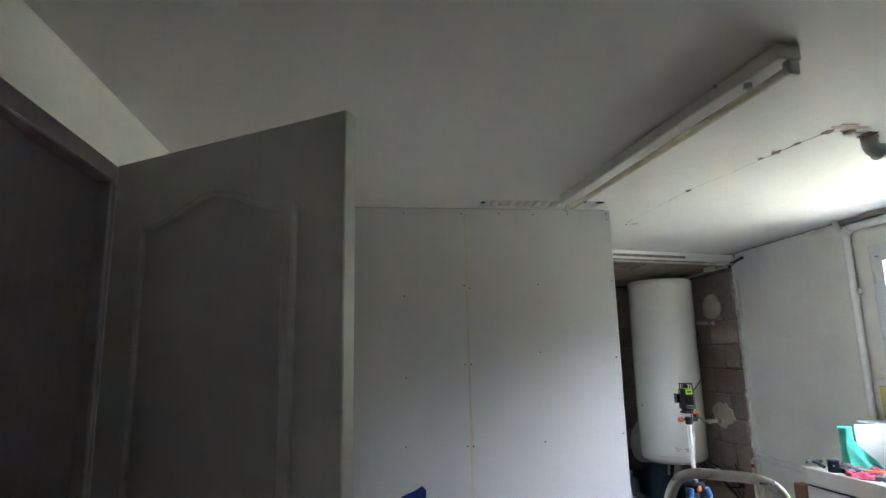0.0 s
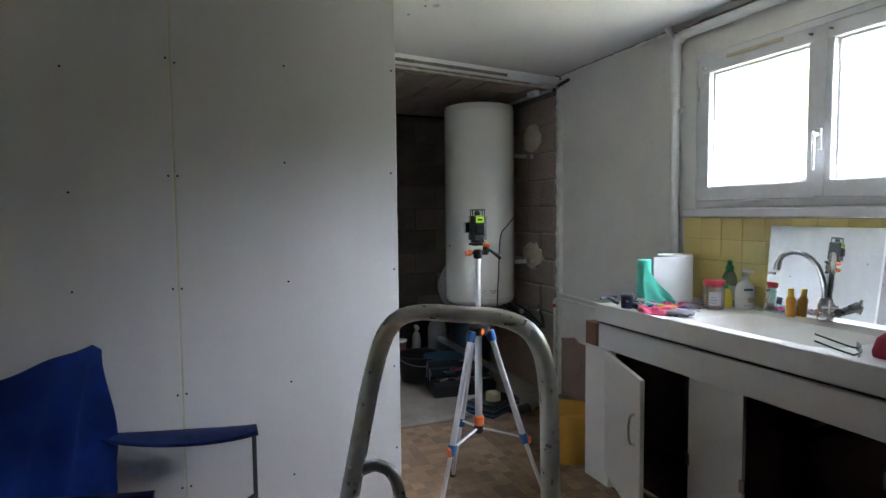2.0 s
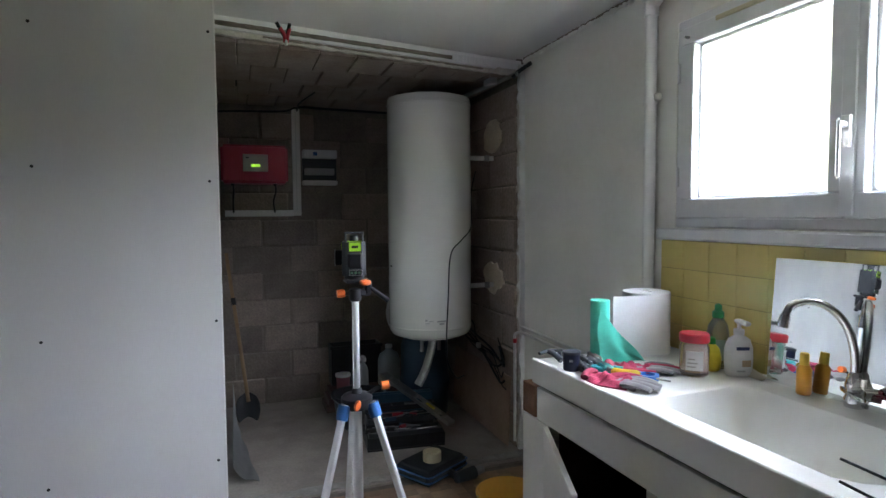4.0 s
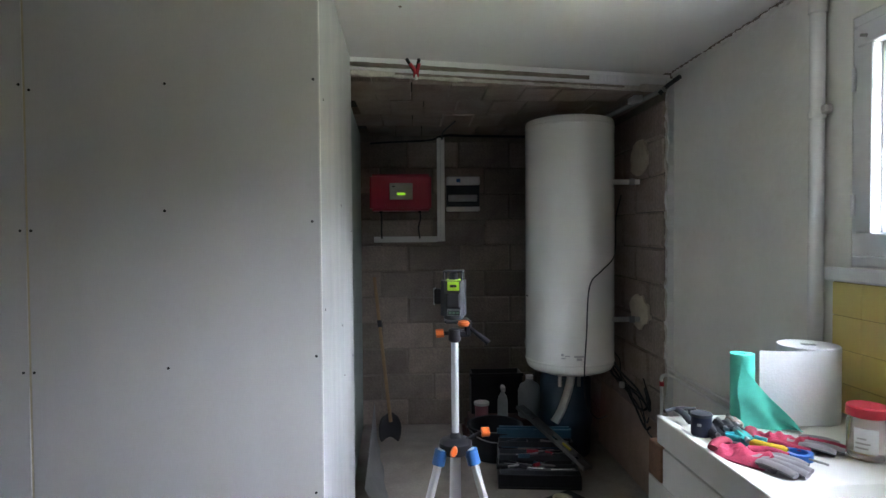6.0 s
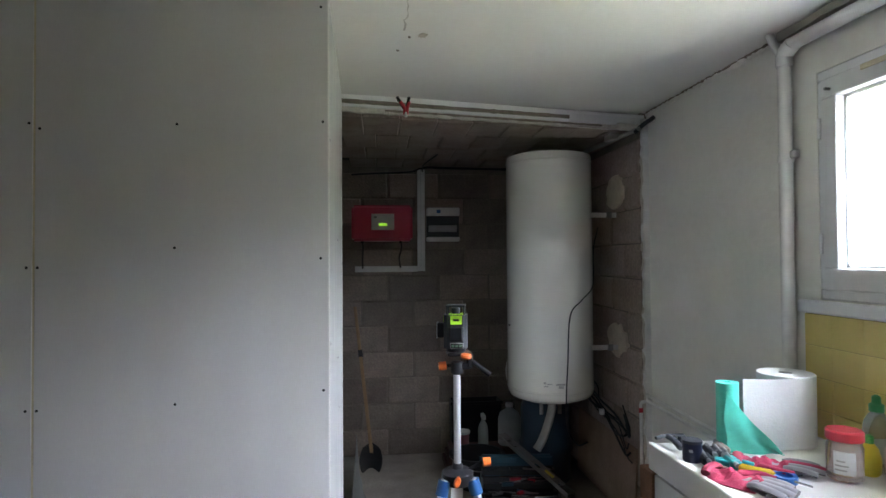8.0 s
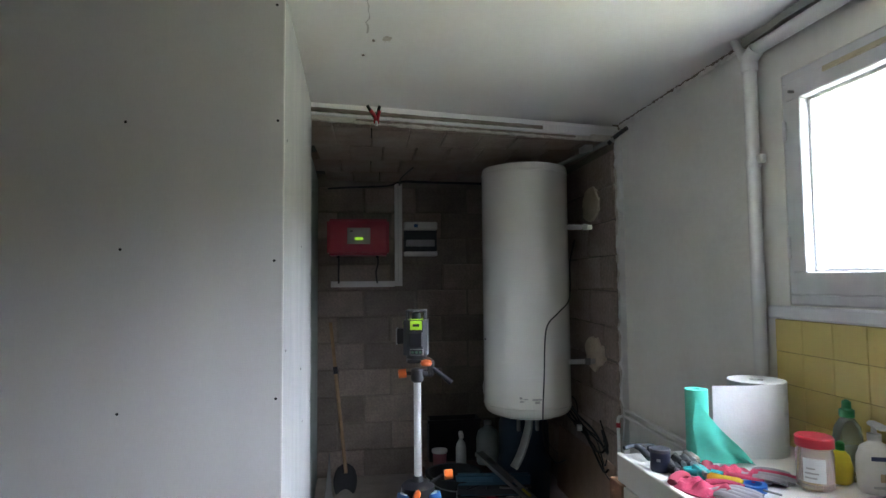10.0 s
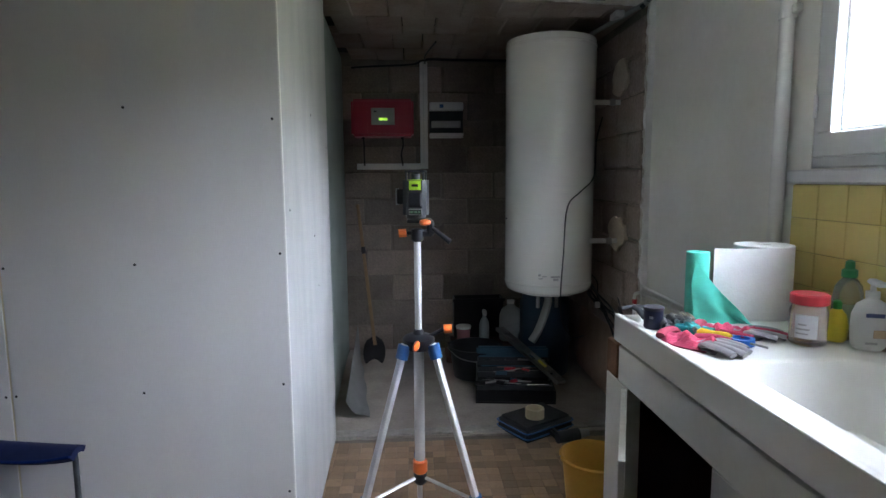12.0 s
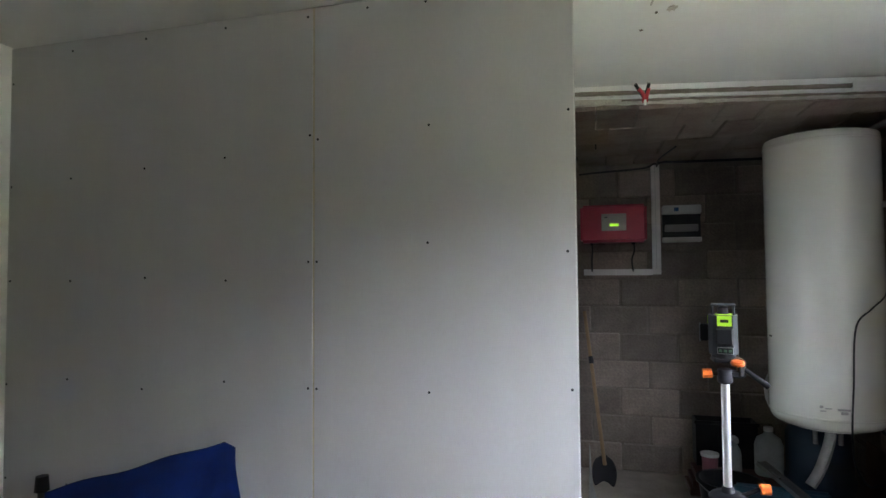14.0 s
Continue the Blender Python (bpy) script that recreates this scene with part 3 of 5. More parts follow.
ceiling_crack = thing("trim_8", (0, 0, 0), "dark peeling crack across the painted ceiling", "ceiling crack", kind="structure")
part("crack", crack([(1.755, 3.3), (1.765, 3.0), (1.77, 2.61), (1.81, 2.3), (1.83, 2.12)], 0.004, 5), M_FAINT, ceiling_crack)
part("crack", crack([(1.828, 2.14), (1.836, 2.06), (1.86, 1.9), (1.90, 1.82), (2.0, 1.82), (2.12, 1.86)], 0.006, 3), M_STAIN, ceiling_crack)
for i, (x, y, r) in enumerate(((1.836, 2.056, 0.022), (1.82, 2.13, 0.014), (1.77, 2.61, 0.016), (1.88, 1.83, 0.02), (1.96, 1.815, 0.022), (2.06, 1.84, 0.03), (2.1, 1.87, 0.028), (1.85, 1.95, 0.014), (1.826, 3.34, 0.02), (1.78, 3.36, 0.008), (1.74, 3.5, 0.007))):
    part("stain", blotch(x, y, r, 30 + i, CEIL - 0.0025, 1.0, 1.3), M_STAIN if i != 8 else M_PLASTER, ceiling_crack)
part("filler", blotch(1.92, 1.78, 0.05, 77, CEIL - 0.002, 1.6, 0.7), mat("pink_filler", (0.66, 0.55, 0.49), 0.9, scale=10), ceiling_crack)
# one chip is bare plaster, the black ones carry the hole's shade
hole_edge = thing("trim_9", (0, 0, 0), "chipped plaster and black hole edges round the broken ceiling slot", "ceiling edge", kind="structure")
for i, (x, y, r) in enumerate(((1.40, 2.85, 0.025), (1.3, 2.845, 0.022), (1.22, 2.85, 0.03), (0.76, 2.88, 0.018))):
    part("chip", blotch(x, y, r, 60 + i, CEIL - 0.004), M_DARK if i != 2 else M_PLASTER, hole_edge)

# ---- pipes on the window wall ----
heating_pipe = thing("heating_pipe", (3.138, 3.175, 0.0), "white painted pipe rising up the wall and turning along the ceiling", "pipe")
part("riser", R((0, 0, 0.9), (0, 0, 2.23), 0.024), M_WHITE, heating_pipe, smooth=True)
part("elbow", S([(0, 0, 2.21), (0, -0.005, 2.255), (0, -0.045, 2.28)], 0.029, n=14), M_WHITE, heating_pipe, smooth=True)
part("run", R((0, -0.03, 2.28), (0, -4.5, 2.28), 0.024), M_WHITE, heating_pipe, smooth=True)
part("branch", S([(-0.01, 0.0, 2.25), (-0.015, 0.03, 2.30), (-0.02, 0.05, 2.345)], 0.016, n=12), M_WHITE, heating_pipe, smooth=True)
part("collar", R((0, 0, 1.86), (0, 0, 1.885), 0.028), M_WHITE, heating_pipe)
part("tap", B((-0.005, -0.05, 1.87), (0.02, -0.02, 1.9), 0.005), M_PLASTICW, heating_pipe)
for y in (-0.6, -1.7, -2.8):
    part("bracket", R((0, y, 2.28), (0, y - 0.02, 2.28), 0.028), M_WHITE, heating_pipe)
upper = thing("cable_duct", (3.145, 3.2, 2.325), "dark grey-brown lath and cable along the ceiling edge", "cable duct")
part("lath", rough_strip((0, 0, 0), (0, -4.5, 0.0), 0.045, 0.03, 60, 8, 0.25), mat("grey_duct_paint", (0.44, 0.41, 0.37), 0.8, other=(0.30, 0.27, 0.24), scale=9, stretch=(1, 0.3, 1), bump=0.3), upper)
corner_strips = ((3.165, 2.340, 0.010, 0.008, M_OLDWOOD, 41, "dark open crack where wall meets ceiling"), (3.164, 2.328, 0.010, 0.016, M_WALL, 42, "chipped filler under the ceiling crack"))
for i, (x, z, w, h, m, sd, lb) in enumerate(corner_strips):
    solid("trim_%d" % (12 + i), rough_strip((x, 3.22, z), (x, 4.32, z - 0.004), w, h, 70, sd, 0.7), m, lb, "ceiling edge", "structure")
wall_pipes = thing("copper_pipe", (3.145, 3.25, 0.0), "pair of painted copper pipes along the wall foot of the plaster", "pipe")
for z in (0.70, 0.735):
    part("pipe", R((0, 0, z), (0, 1.07, z + 0.02), 0.009, n=10), M_WHITE, wall_pipes, smooth=True)
part("drop", S([(-0.01, 1.06, 0.72), (-0.03, 1.08, 0.7), (-0.03, 1.08, 0.6), (-0.03, 1.08, 0.05)], 0.009), M_WHITE, wall_pipes, smooth=True)
part("clip", R((-0.03, 1.08, 0.655), (-0.03, 1.08, 0.68), 0.012), M_RED, wall_pipes, "red pipe clip")

# ---- sink worktop and base cabinet ----
TOP = 0.90
def worktop():
    t = thing("sink_worktop", (2.548, 3.072, 0), "white moulded resin worktop with a sunk basin, used", "worktop", turn=0.9)
    W, L = 0.632, 2.35
    b0, b1, c0, c1 = 0.085, 0.45, 0.50, 1.10     # basin: across, and along from the far end
    def s(v):
        v = max(0.0, min(1.0, v))
        return v * v * (3 - 2 * v)
    def f(u, v):
        x, y = u * W, v * L
        d = min(x - b0, b1 - x, y - c0, c1 - y)
        ex, ey = max(b0 + 0.09 - x, 0, x - b1 + 0.09), max(c0 + 0.09 - y, 0, y - c1 + 0.09)
        d = 0.09 - math.hypot(ex, ey)
        return (x, -y, TOP - 0.155 * s(d / 0.075) + 0.006 * s((0.03 - x) / 0.02))
    part("top", grid(72, 190, f), M_RESIN, t, smooth=True)
    bm = bmesh.new()
    box(bm, (0.0, -L, TOP - 0.082), (0.014, 0, TOP + 0.0055), 0.004)
    box(bm, (0.014, -0.014, TOP - 0.082), (W, 0.0, TOP - 0.001), 0.003)
    box(bm, (0.014, -0.49, TOP - 0.06), (W, -0.014, TOP - 0.004))
    box(bm, (0.014, -L, TOP - 0.06), (W, -1.12, TOP - 0.004))
    part("edge", bm, M_RESIN, t, "thick white front edge")
    part("drain", R((0.27, -0.8, TOP - 0.1548), (0.27, -0.8, TOP - 0.151), 0.035, n=20), M_CHROME, t)
    return t
worktop()

base = thing("sink_cabinet", (2.562, 3.07, 0), "white laminate sink cabinet, worn, one door ajar and one missing", "cabinet", turn=0.9)
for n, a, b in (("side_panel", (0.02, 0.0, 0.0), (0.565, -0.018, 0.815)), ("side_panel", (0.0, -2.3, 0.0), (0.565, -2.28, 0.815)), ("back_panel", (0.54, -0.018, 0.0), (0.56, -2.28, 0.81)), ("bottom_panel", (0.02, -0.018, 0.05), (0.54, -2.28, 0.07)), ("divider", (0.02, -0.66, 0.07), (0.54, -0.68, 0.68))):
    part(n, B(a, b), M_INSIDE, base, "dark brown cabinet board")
part("rail", B((0, -0.01, 0.685), (0.02, -2.3, 0.802), 0.002), M_CAB, base)
# black strip paints the shade line below the worktop edge
part("gap_shade_strip", B((0.012, -0.01, 0.8025), (0.03, -2.3, 0.817)), M_DARK, base)
part("end_post", B((0.0, -0.09, 0.0), (0.045, 0.095, 0.682), 0.002), M_CAB, base)
part("bare_block", B((0.0, 0.005, 0.684), (0.06, 0.095, 0.80), 0.003), M_BARE, base, "bare brown chipboard corner block")
part("stile", B((0, -0.59, 0.0), (0.02, -0.845, 0.684), 0.002), M_CAB, base)
part("stile", B((0, -1.33, 0.0), (0.02, -1.56, 0.684), 0.002), M_CAB, base)
part("plinth", B((0.03, -0.09, 0.0), (0.045, -2.3, 0.08)), M_CAB, base)
part("sink_bowl", B((0.06, -0.48, 0.735), (0.45, -1.1, 0.742)), M_DGREY, base, "underside of the basin")
part("waste_pipe", S([(0.24, -0.82, 0.74), (0.24, -0.82, 0.55), (0.28, -0.86, 0.48), (0.36, -0.9, 0.52), (0.5, -0.9, 0.52)], 0.02), M_DGREY, base, "grey waste pipe", smooth=True)
leaf = part("door", B((-0.018, -0.49, -0.3), (0.0, 0.0, 0.3), 0.002), M_CAB, base, "white laminate door left ajar")
leaf.matrix_local = pose(0.0, -0.09, 0.383, 0, 0, -22)
part("handle", S([(-0.018, -0.43, 0.01), (-0.036, -0.43, 0.02), (-0.042, -0.43, 0.055), (-0.042, -0.43, 0.095), (-0.036, -0.43, 0.13), (-0.018, -0.43, 0.14)], 0.0055), M_CHROME, leaf, "chrome bow handle", smooth=True)
shut = part("door", B((-0.002, -1.565, 0.085), (0.016, -2.28, 0.68), 0.002), M_CAB, base)
part("handle", B((-0.02, -1.6, 0.5), (-0.002, -1.585, 0.6), 0.004), M_DGREY, shut)
for y, z in ((-0.588, 0.32), (-0.847, 0.32), (-1.328, 0.55)):
    part("hinge", B((-0.004, y - 0.012, z), (0.004, y + 0.012, z + 0.05), 0.002), M_STEEL, base)

valve = thing("stop_valve", (3.12, 3.30, 0.715), "old brass stop valve on the pipes by the worktop", "valve")
part("body", R((0, -0.03, 0), (0, 0.03, 0), 0.018), M_BRASS, valve, smooth=True)
part("stem", R((0, 0, 0.0), (-0.035, 0, 0.05), 0.008), M_BRASS, valve, smooth=True)
part("wheel", R((-0.033, 0, 0.047), (-0.04, 0, 0.056), 0.024, n=12), M_BRASS, valve, smooth=True)

# ---- mixer tap, mirror ----
tap = thing("mixer_tap", (3.11, 2.31, TOP), "chrome two-handle mixer tap with a high swan spout", "tap", turn=144)
part("body", lathe([(0.024, 0.0), (0.026, 0.02), (0.02, 0.035), (0.024, 0.06), (0.018, 0.085), (0.013, 0.095)], 20), M_CHROME, tap, smooth=True)
bridge = B((-0.02, -0.06, 0.02), (0.02, 0.06, 0.055), 0.012, seg=2)
part("bridge", bridge, M_CHROME, tap, smooth=True)
part("spout", S([(0, 0, 0.08), (0.004, 0, 0.15), (0.026, 0, 0.222), (0.068, 0, 0.268), (0.115, 0, 0.282), (0.155, 0, 0.268), (0.172, 0, 0.238)], 0.0105, n=14, steps=8), M_CHROME, tap, smooth=True)
part("aerator", R((0.170, 0, 0.242), (0.176, 0, 0.208), 0.0145, n=16), M_CHROME, tap, smooth=True)
for s in (-1, 1):
    bm = R((0, s * 0.05, 0.045), (0.02, s * 0.105, 0.075), 0.016, 0.024, 8)
    for k in range(4):
        a = k * math.pi / 2
        rod(bm, (0.02, s * 0.105, 0.075), (0.02 + 0.03 * math.cos(a), s * 0.105 + 0.006, 0.075 + 0.03 * math.sin(a)), 0.008, 0.006, 8)
    part("handle", bm, M_CHROME, tap, smooth=True)
mirror = thing("mirror", (XR - 0.058, 2.585, TOP), "frameless mirror propped on the worktop against the tiles", "mirror", turn=1.07)
glassm = Matrix.Rotation(radians(4.5), 4, "Y")
part("glass", B((0, -0.70, 0.0), (0.004, 0, 0.384), m=glassm), M_MIRROR, mirror)
part("backing", B((0.0042, -0.70, 0.0), (0.008, 0, 0.384), m=glassm), M_DGREY, mirror)

# ---- stepladder ----
ladder = thing("stepladder", (1.235, 1.70, 0), "aluminium stepladder with a worn bowed top rail", "stepladder", turn=-45)
hoop = [(-0.25, -0.30, 0.0), (-0.22, -0.18, 0.45), (-0.188, -0.06, 0.9), (-0.172, -0.015, 1.06), (-0.145, 0.0, 1.135), (-0.09, 0.0, 1.165), (0, 0.0, 1.168), (0.09, 0.0, 1.165), (0.145, 0.0, 1.135), (0.172, -0.015, 1.06), (0.188, -0.06, 0.9), (0.22, -0.18, 0.45), (0.25, -0.30, 0.0)]
part("hoop", S(hoop, 0.024, 0.016, n=14, steps=8), M_WORNALU, ladder, "worn oval tube bent into a hoop", smooth=True)
rear = [(-0.20, 0.32, 0.0), (-0.185, 0.16, 0.4), (-0.17, 0.05, 0.62), (-0.15, 0.02, 0.66), (-0.12, 0.02, 0.67), (0.12, 0.02, 0.67), (0.15, 0.02, 0.66), (0.17, 0.05, 0.62), (0.185, 0.16, 0.4), (0.20, 0.32, 0.0)]
part("rear_frame", S(rear, 0.013, n=12, steps=6), M_WORNALU, ladder, smooth=True)
for z in (0.2, 0.4):
    y = -0.30 + 0.267 * z
    part("step", B((-0.225, y - 0.03, z - 0.025), (0.225, y + 0.06, z), 0.006), M_WORNALU, ladder)
part("catch", S([(-0.19, -0.065, 0.86), (-0.15, -0.045, 0.87), (-0.115, -0.035, 0.83), (-0.105, -0.03, 0.66)], 0.012), M_WORNALU, ladder, smooth=True)
part("platform", B((-0.17, -0.12, 0.60), (0.17, 0.06, 0.63), 0.008), M_DGREY, ladder, "dark ribbed platform")
for x, y in ((-0.25, -0.30), (0.25, -0.30), (-0.20, 0.32), (0.20, 0.32)):
    part("foot", R((x, y, 0), (x, y, 0.05), 0.022, 0.018), M_BLACK, ladder, "black rubber foot")

# ---- folding camp chair ----
chair = thing("camp_chair", (0.5, 2.70, 0), "blue canvas folding camp chair with padded arm straps", "chair")
def cp(x, y, z):
    return Vector((x - 0.5, y - 2.70, z))
A1, B1 = cp(0.425, 2.94, 0.0), cp(0.12, 2.54, 0.0)
A2, B2 = cp(0.92, 2.885, 0.0), cp(0.62, 2.46, 0.0)
def hi(v, z, dx=0.0):
    return Vector((v.x + dx, v.y, z))
def back(u, v):
    p = A1.lerp(B1, u)
    z = 0.36 + (0.575 - 0.05 * u - 0.03 * max(0, 0.06 - u) / 0.06) * v
    sag = (0.04 * math.sin(26 * u + 4.5 * v - 0.6) + 0.012 * math.sin(19 * u - 5 * v)) * math.exp(-4.0 * u) - 0.07 * math.sin(math.pi * u) * math.sin(math.pi * min(1, 0.25 + 0.75 * v))
    return (p.x + 0.01 + 0.02 * (1 - v) + sag * (1 - v ** 3), p.y - 0.02 * math.sin(math.pi * u), z + 0.004 * math.sin(14 * u + 9 * v))
part("backrest", grid(48, 18, back, 0.008), M_CANVAS, chair, "blue canvas back", smooth=True)
def seat(u, v):
    p = A1.lerp(B1, v).lerp(A2.lerp(B2, v), 0.18 + 0.8 * u)
    return (p.x, p.y, 0.31 - 0.06 * math.sin(math.pi * u) * math.sin(math.pi * v) + 0.012 * math.sin(9 * v + 5 * u))
part("seat", grid(16, 16, seat, 0.008), M_CANVAS, chair, "sagging blue canvas seat", smooth=True)
for a, f in ((A1, A2), (B1, B2)):
    part("post", R(hi(a, 0.0), hi(a, 0.895), 0.010), M_DGREY, chair, smooth=True)
    if f is B2:
        part("cap", R(hi(a, 0.885), hi(a, 0.925), 0.018, 0.015), M_BLACK, chair)
    part("leg", R(hi(f, 0.0, 0.0), hi(f, 0.575, 0.0), 0.008), M_DGREY, chair, smooth=True)
    def arm(u, v, a=a, f=f):
        p = hi(a, 0.618).lerp(hi(f, 0.592), u * 1.02)
        w = 0.026 + 0.014 * u
        return (p.x, p.y + (v - 0.5) * 2 * w, p.z - 0.014 * (2 * v - 1) ** 2 - 0.035 * (1 - v) * math.sin(math.pi * min(1.0, u * 1.02)) ** 0.7)
    rest = part("armrest", grid(16, 8, arm, 0.018), M_NAVY, chair, "navy padded arm strap", smooth=True)
    part("piping", S([Vector(arm(k / 6, 0.0)) + Vector((0, -0.002, 0.004)) for k in range(7)], 0.0045, n=6), M_CANVAS, rest, "blue edge piping", smooth=True)
for p, q in ((A1, B2), (B1, A2), (A1, A2), (B1, B2), (A2, B2)):
    part("brace", R(hi(p, 0.03), hi(q, 0.33), 0.008), M_DGREY, chair, smooth=True)
for v in (A1, B1, A2, B2):
    part("foot", R(hi(v, 0), hi(v, 0.025), 0.02, 0.014), M_BLACK, chair)

# ---- laser level on its tripod ----
tripod = thing("tripod", (1.909, 3.065, 0), "aluminium camera tripod with blue and orange plastic joints, legs spread", "tripod")
part("column", R((0, 0, 0.862), (0, 0, 1.168), 0.0115), M_ALU, tripod, smooth=True)
part("lower_column", R((0, 0, 0.36), (0, 0, 0.81), 0.0165), M_ALU, tripod, smooth=True)
part("collar", lathe([(0.020, 0.385), (0.024, 0.39), (0.024, 0.425), (0.019, 0.43)], 20), M_ORANGE, tripod, "orange collar", smooth=True)
part("collar_base", lathe([(0.014, 0.345), (0.022, 0.355), (0.022, 0.384)], 16), M_BLACK, tripod, smooth=True)
part("hub", lathe([(0.02, 0.80), (0.044, 0.805), (0.051, 0.814), (0.051, 0.84), (0.042, 0.848), (0.018, 0.853), (0.0155, 0.866), (0.0125, 0.869)], 18), M_BLACK, tripod, smooth=True)
knob = part("side_knob", R((0.081, 0, 0.867), (0.106, 0, 0.868), 0.0145), M_ORANGE, tripod, "orange clamp knob", smooth=True)
part("stem", R((0.03, 0, 0.842), (0.081, 0, 0.867), 0.006), M_BLACK, knob)
part("front_knob", lathe([(0.015, -0.010), (0.018, 0.0), (0.013, 0.010)], 16, 0.6, 1.0), M_ORANGE, tripod, "orange winder", smooth=True).matrix_local = pose(-0.008, -0.052, 0.826, 80, 20, 0)
for ang in (210, 330, 90):
    c, s = math.cos(radians(ang)), math.sin(radians(ang))
    lo, mid, top = Vector((0.325 * c, 0.325 * s, 0.0)), Vector((0.205 * c, 0.205 * s, 0.33)), Vector((0.05 * c, 0.05 * s, 0.826))
    leg = part("leg", sweep(bmesh.new(), [top.lerp(mid, k / 4) for k in range(5)], 0.0185, 0.0125, 12), M_ALU, tripod, smooth=True)
    part("lower_leg", R(mid, lo, 0.0095, n=12), M_ALU, leg, smooth=True)
    d = (mid - top).normalized()
    part("socket", R(top + d * 0.002, top + d * 0.048, 0.0208, 0.0200, 14), M_BLUEP, leg, "blue plastic socket", smooth=True)
    part("lock", R(mid - d * 0.025, mid + d * 0.02, 0.02, n=12), M_BLUEP, leg, "blue leg lock", smooth=True)
    part("clip", B((-0.008, -0.014, -0.018), (0.008, 0.014, 0.018), 0.004, m=Matrix.Translation(mid + Vector((c, s, 0)) * 0.02)), M_ORANGE, leg)
    part("foot", R(lo, lo + Vector((0, 0, 0.03)), 0.016, 0.012, 12), M_BLACK, leg)
    part("brace", sweep(bmesh.new(), [Vector((0.015 * c, 0.015 * s, 0.37)), Vector((0.1 * c, 0.1 * s, 0.355)), mid + Vector((0, 0, 0.005))], 0.007, 0.0045, 8), M_ALU, tripod)
head = part("head", lathe([(0.014, 1.150), (0.0195, 1.155), (0.0205, 1.172), (0.0195, 1.188), (0.012, 1.192)], 18), M_BLACK, tripod, smooth=True)
part("tilt_block", B((0.004, -0.013, 1.166), (0.05, 0.013, 1.187), 0.005), M_BLACK, head)
part("tilt_arm", B((0.030, -0.016, 1.168), (0.052, 0.016, 1.2195), 0.006), M_BLACK, head)
part("plate", B((-0.032, -0.03, 1.210), (0.046, 0.03, 1.2215), 0.004), M_BLACK, head)
part("pan_handle", R((0.048, -0.01, 1.192), (0.102, -0.03, 1.150), 0.006, 0.009), M_BLACK, head, smooth=True)
part("pan_knob", R((-0.058, 0, 1.176), (-0.034, 0, 1.178), 0.0135, n=7), M_ORANGE, head, "orange pan knob")
part("pan_stem", R((-0.036, 0, 1.177), (-0.012, 0, 1.177), 0.006), M_BLACK, head)
part("tilt_knob", lathe([(0.006, -0.009), (0.016, -0.006), (0.0185, 0.0), (0.016, 0.006), (0.006, 0.009)], 16), M_ORANGE, head, "orange tilt knob", smooth=True).matrix_local = pose(0.024, -0.042, 1.213, 8, 0, 0)

level = thing("laser_level", (1.906, 3.06, 1.2218), "black and lime cross-line laser level on the tripod", "laser level", turn=-12)
hw, ch = 0.037, 0.012
octagon = [(-hw + ch, -0.033), (hw - ch, -0.033), (hw, -0.033 + ch), (hw, 0.034 - ch), (hw - ch, 0.034), (-hw + ch, 0.034), (-hw, 0.034 - ch), (-hw, -0.033 + ch)]
part("body", prism(octagon, "z", 0.012, 0.1085), M_DGREY, level)
part("base_ring", lathe([(0.026, 0.0), (0.031, 0.003), (0.031, 0.0115)], 24), M_BLACK, level, smooth=True)
part("side_sticker", B((-0.0385, -0.014, 0.086), (-0.0372, 0.016, 0.106)), M_LIME, level, "lime green side sticker")
part("keypad_rim", B((-0.015, -0.0343, 0.013), (0.025, -0.0332, 0.0295), 0.001), M_GREYP, level, "pale keypad outline")
part("battery", B((-0.018, -0.044, 0.034), (0.026, -0.0325, 0.078), 0.005), M_BLACK, level)
part("sticker", B((-0.014, -0.0345, 0.082), (0.022, -0.0325, 0.107)), M_LIME, level, "lime green sticker")
part("label_bar", B((-0.006, -0.0358, 0.091), (0.014, -0.0347, 0.098)), M_BLACK, level)
part("keypad", B((-0.0135, -0.0352, 0.0145), (0.0235, -0.0335, 0.028)), M_BLACK, level)
for k in range(3):
    part("key", B((-0.011 + 0.012 * k, -0.0362, 0.0175), (-0.003 + 0.012 * k, -0.0353, 0.0245), 0.001), mat("green_key", (0.10, 0.20, 0.12), 0.5), level)
part("side_window", B((-0.058, -0.016, 0.042), (-0.0375, 0.018, 0.084), 0.003), M_BLACK, level)
part("window_rim", B((-0.0605, -0.018, 0.04), (-0.0582, 0.02, 0.086)), M_GREYP, level)
part("top_sticker", B((-0.02, -0.024, 0.1085), (0.024, 0.026, 0.1105)), M_LIME, level, "lime green top plate")
for x in (-0.026, 0.028):
    part("guard_post", R((x, -0.02, 0.108), (x, -0.02, 0.132), 0.003, n=8), M_DGREY, level)
    part("guard_post", R((x, 0.022, 0.108), (x, 0.022, 0.132), 0.003, n=8), M_DGREY, level)
part("guard_top", B((-0.03, -0.024, 0.131), (0.032, 0.026, 0.1365), 0.002), M_DGREY, level)
part("lens_dome", lathe([(0.014, 0.1105), (0.014, 0.126), (0.008, 0.13)], 14), M_DGREY, level, smooth=True)
level.scale = (1.0, 1.0, 1.1)

# ---- water heater ----
heater = thing("water_heater", (2.745, 4.83, 0.648), "tall white enamelled electric water heater hung on the wall", "water heater")
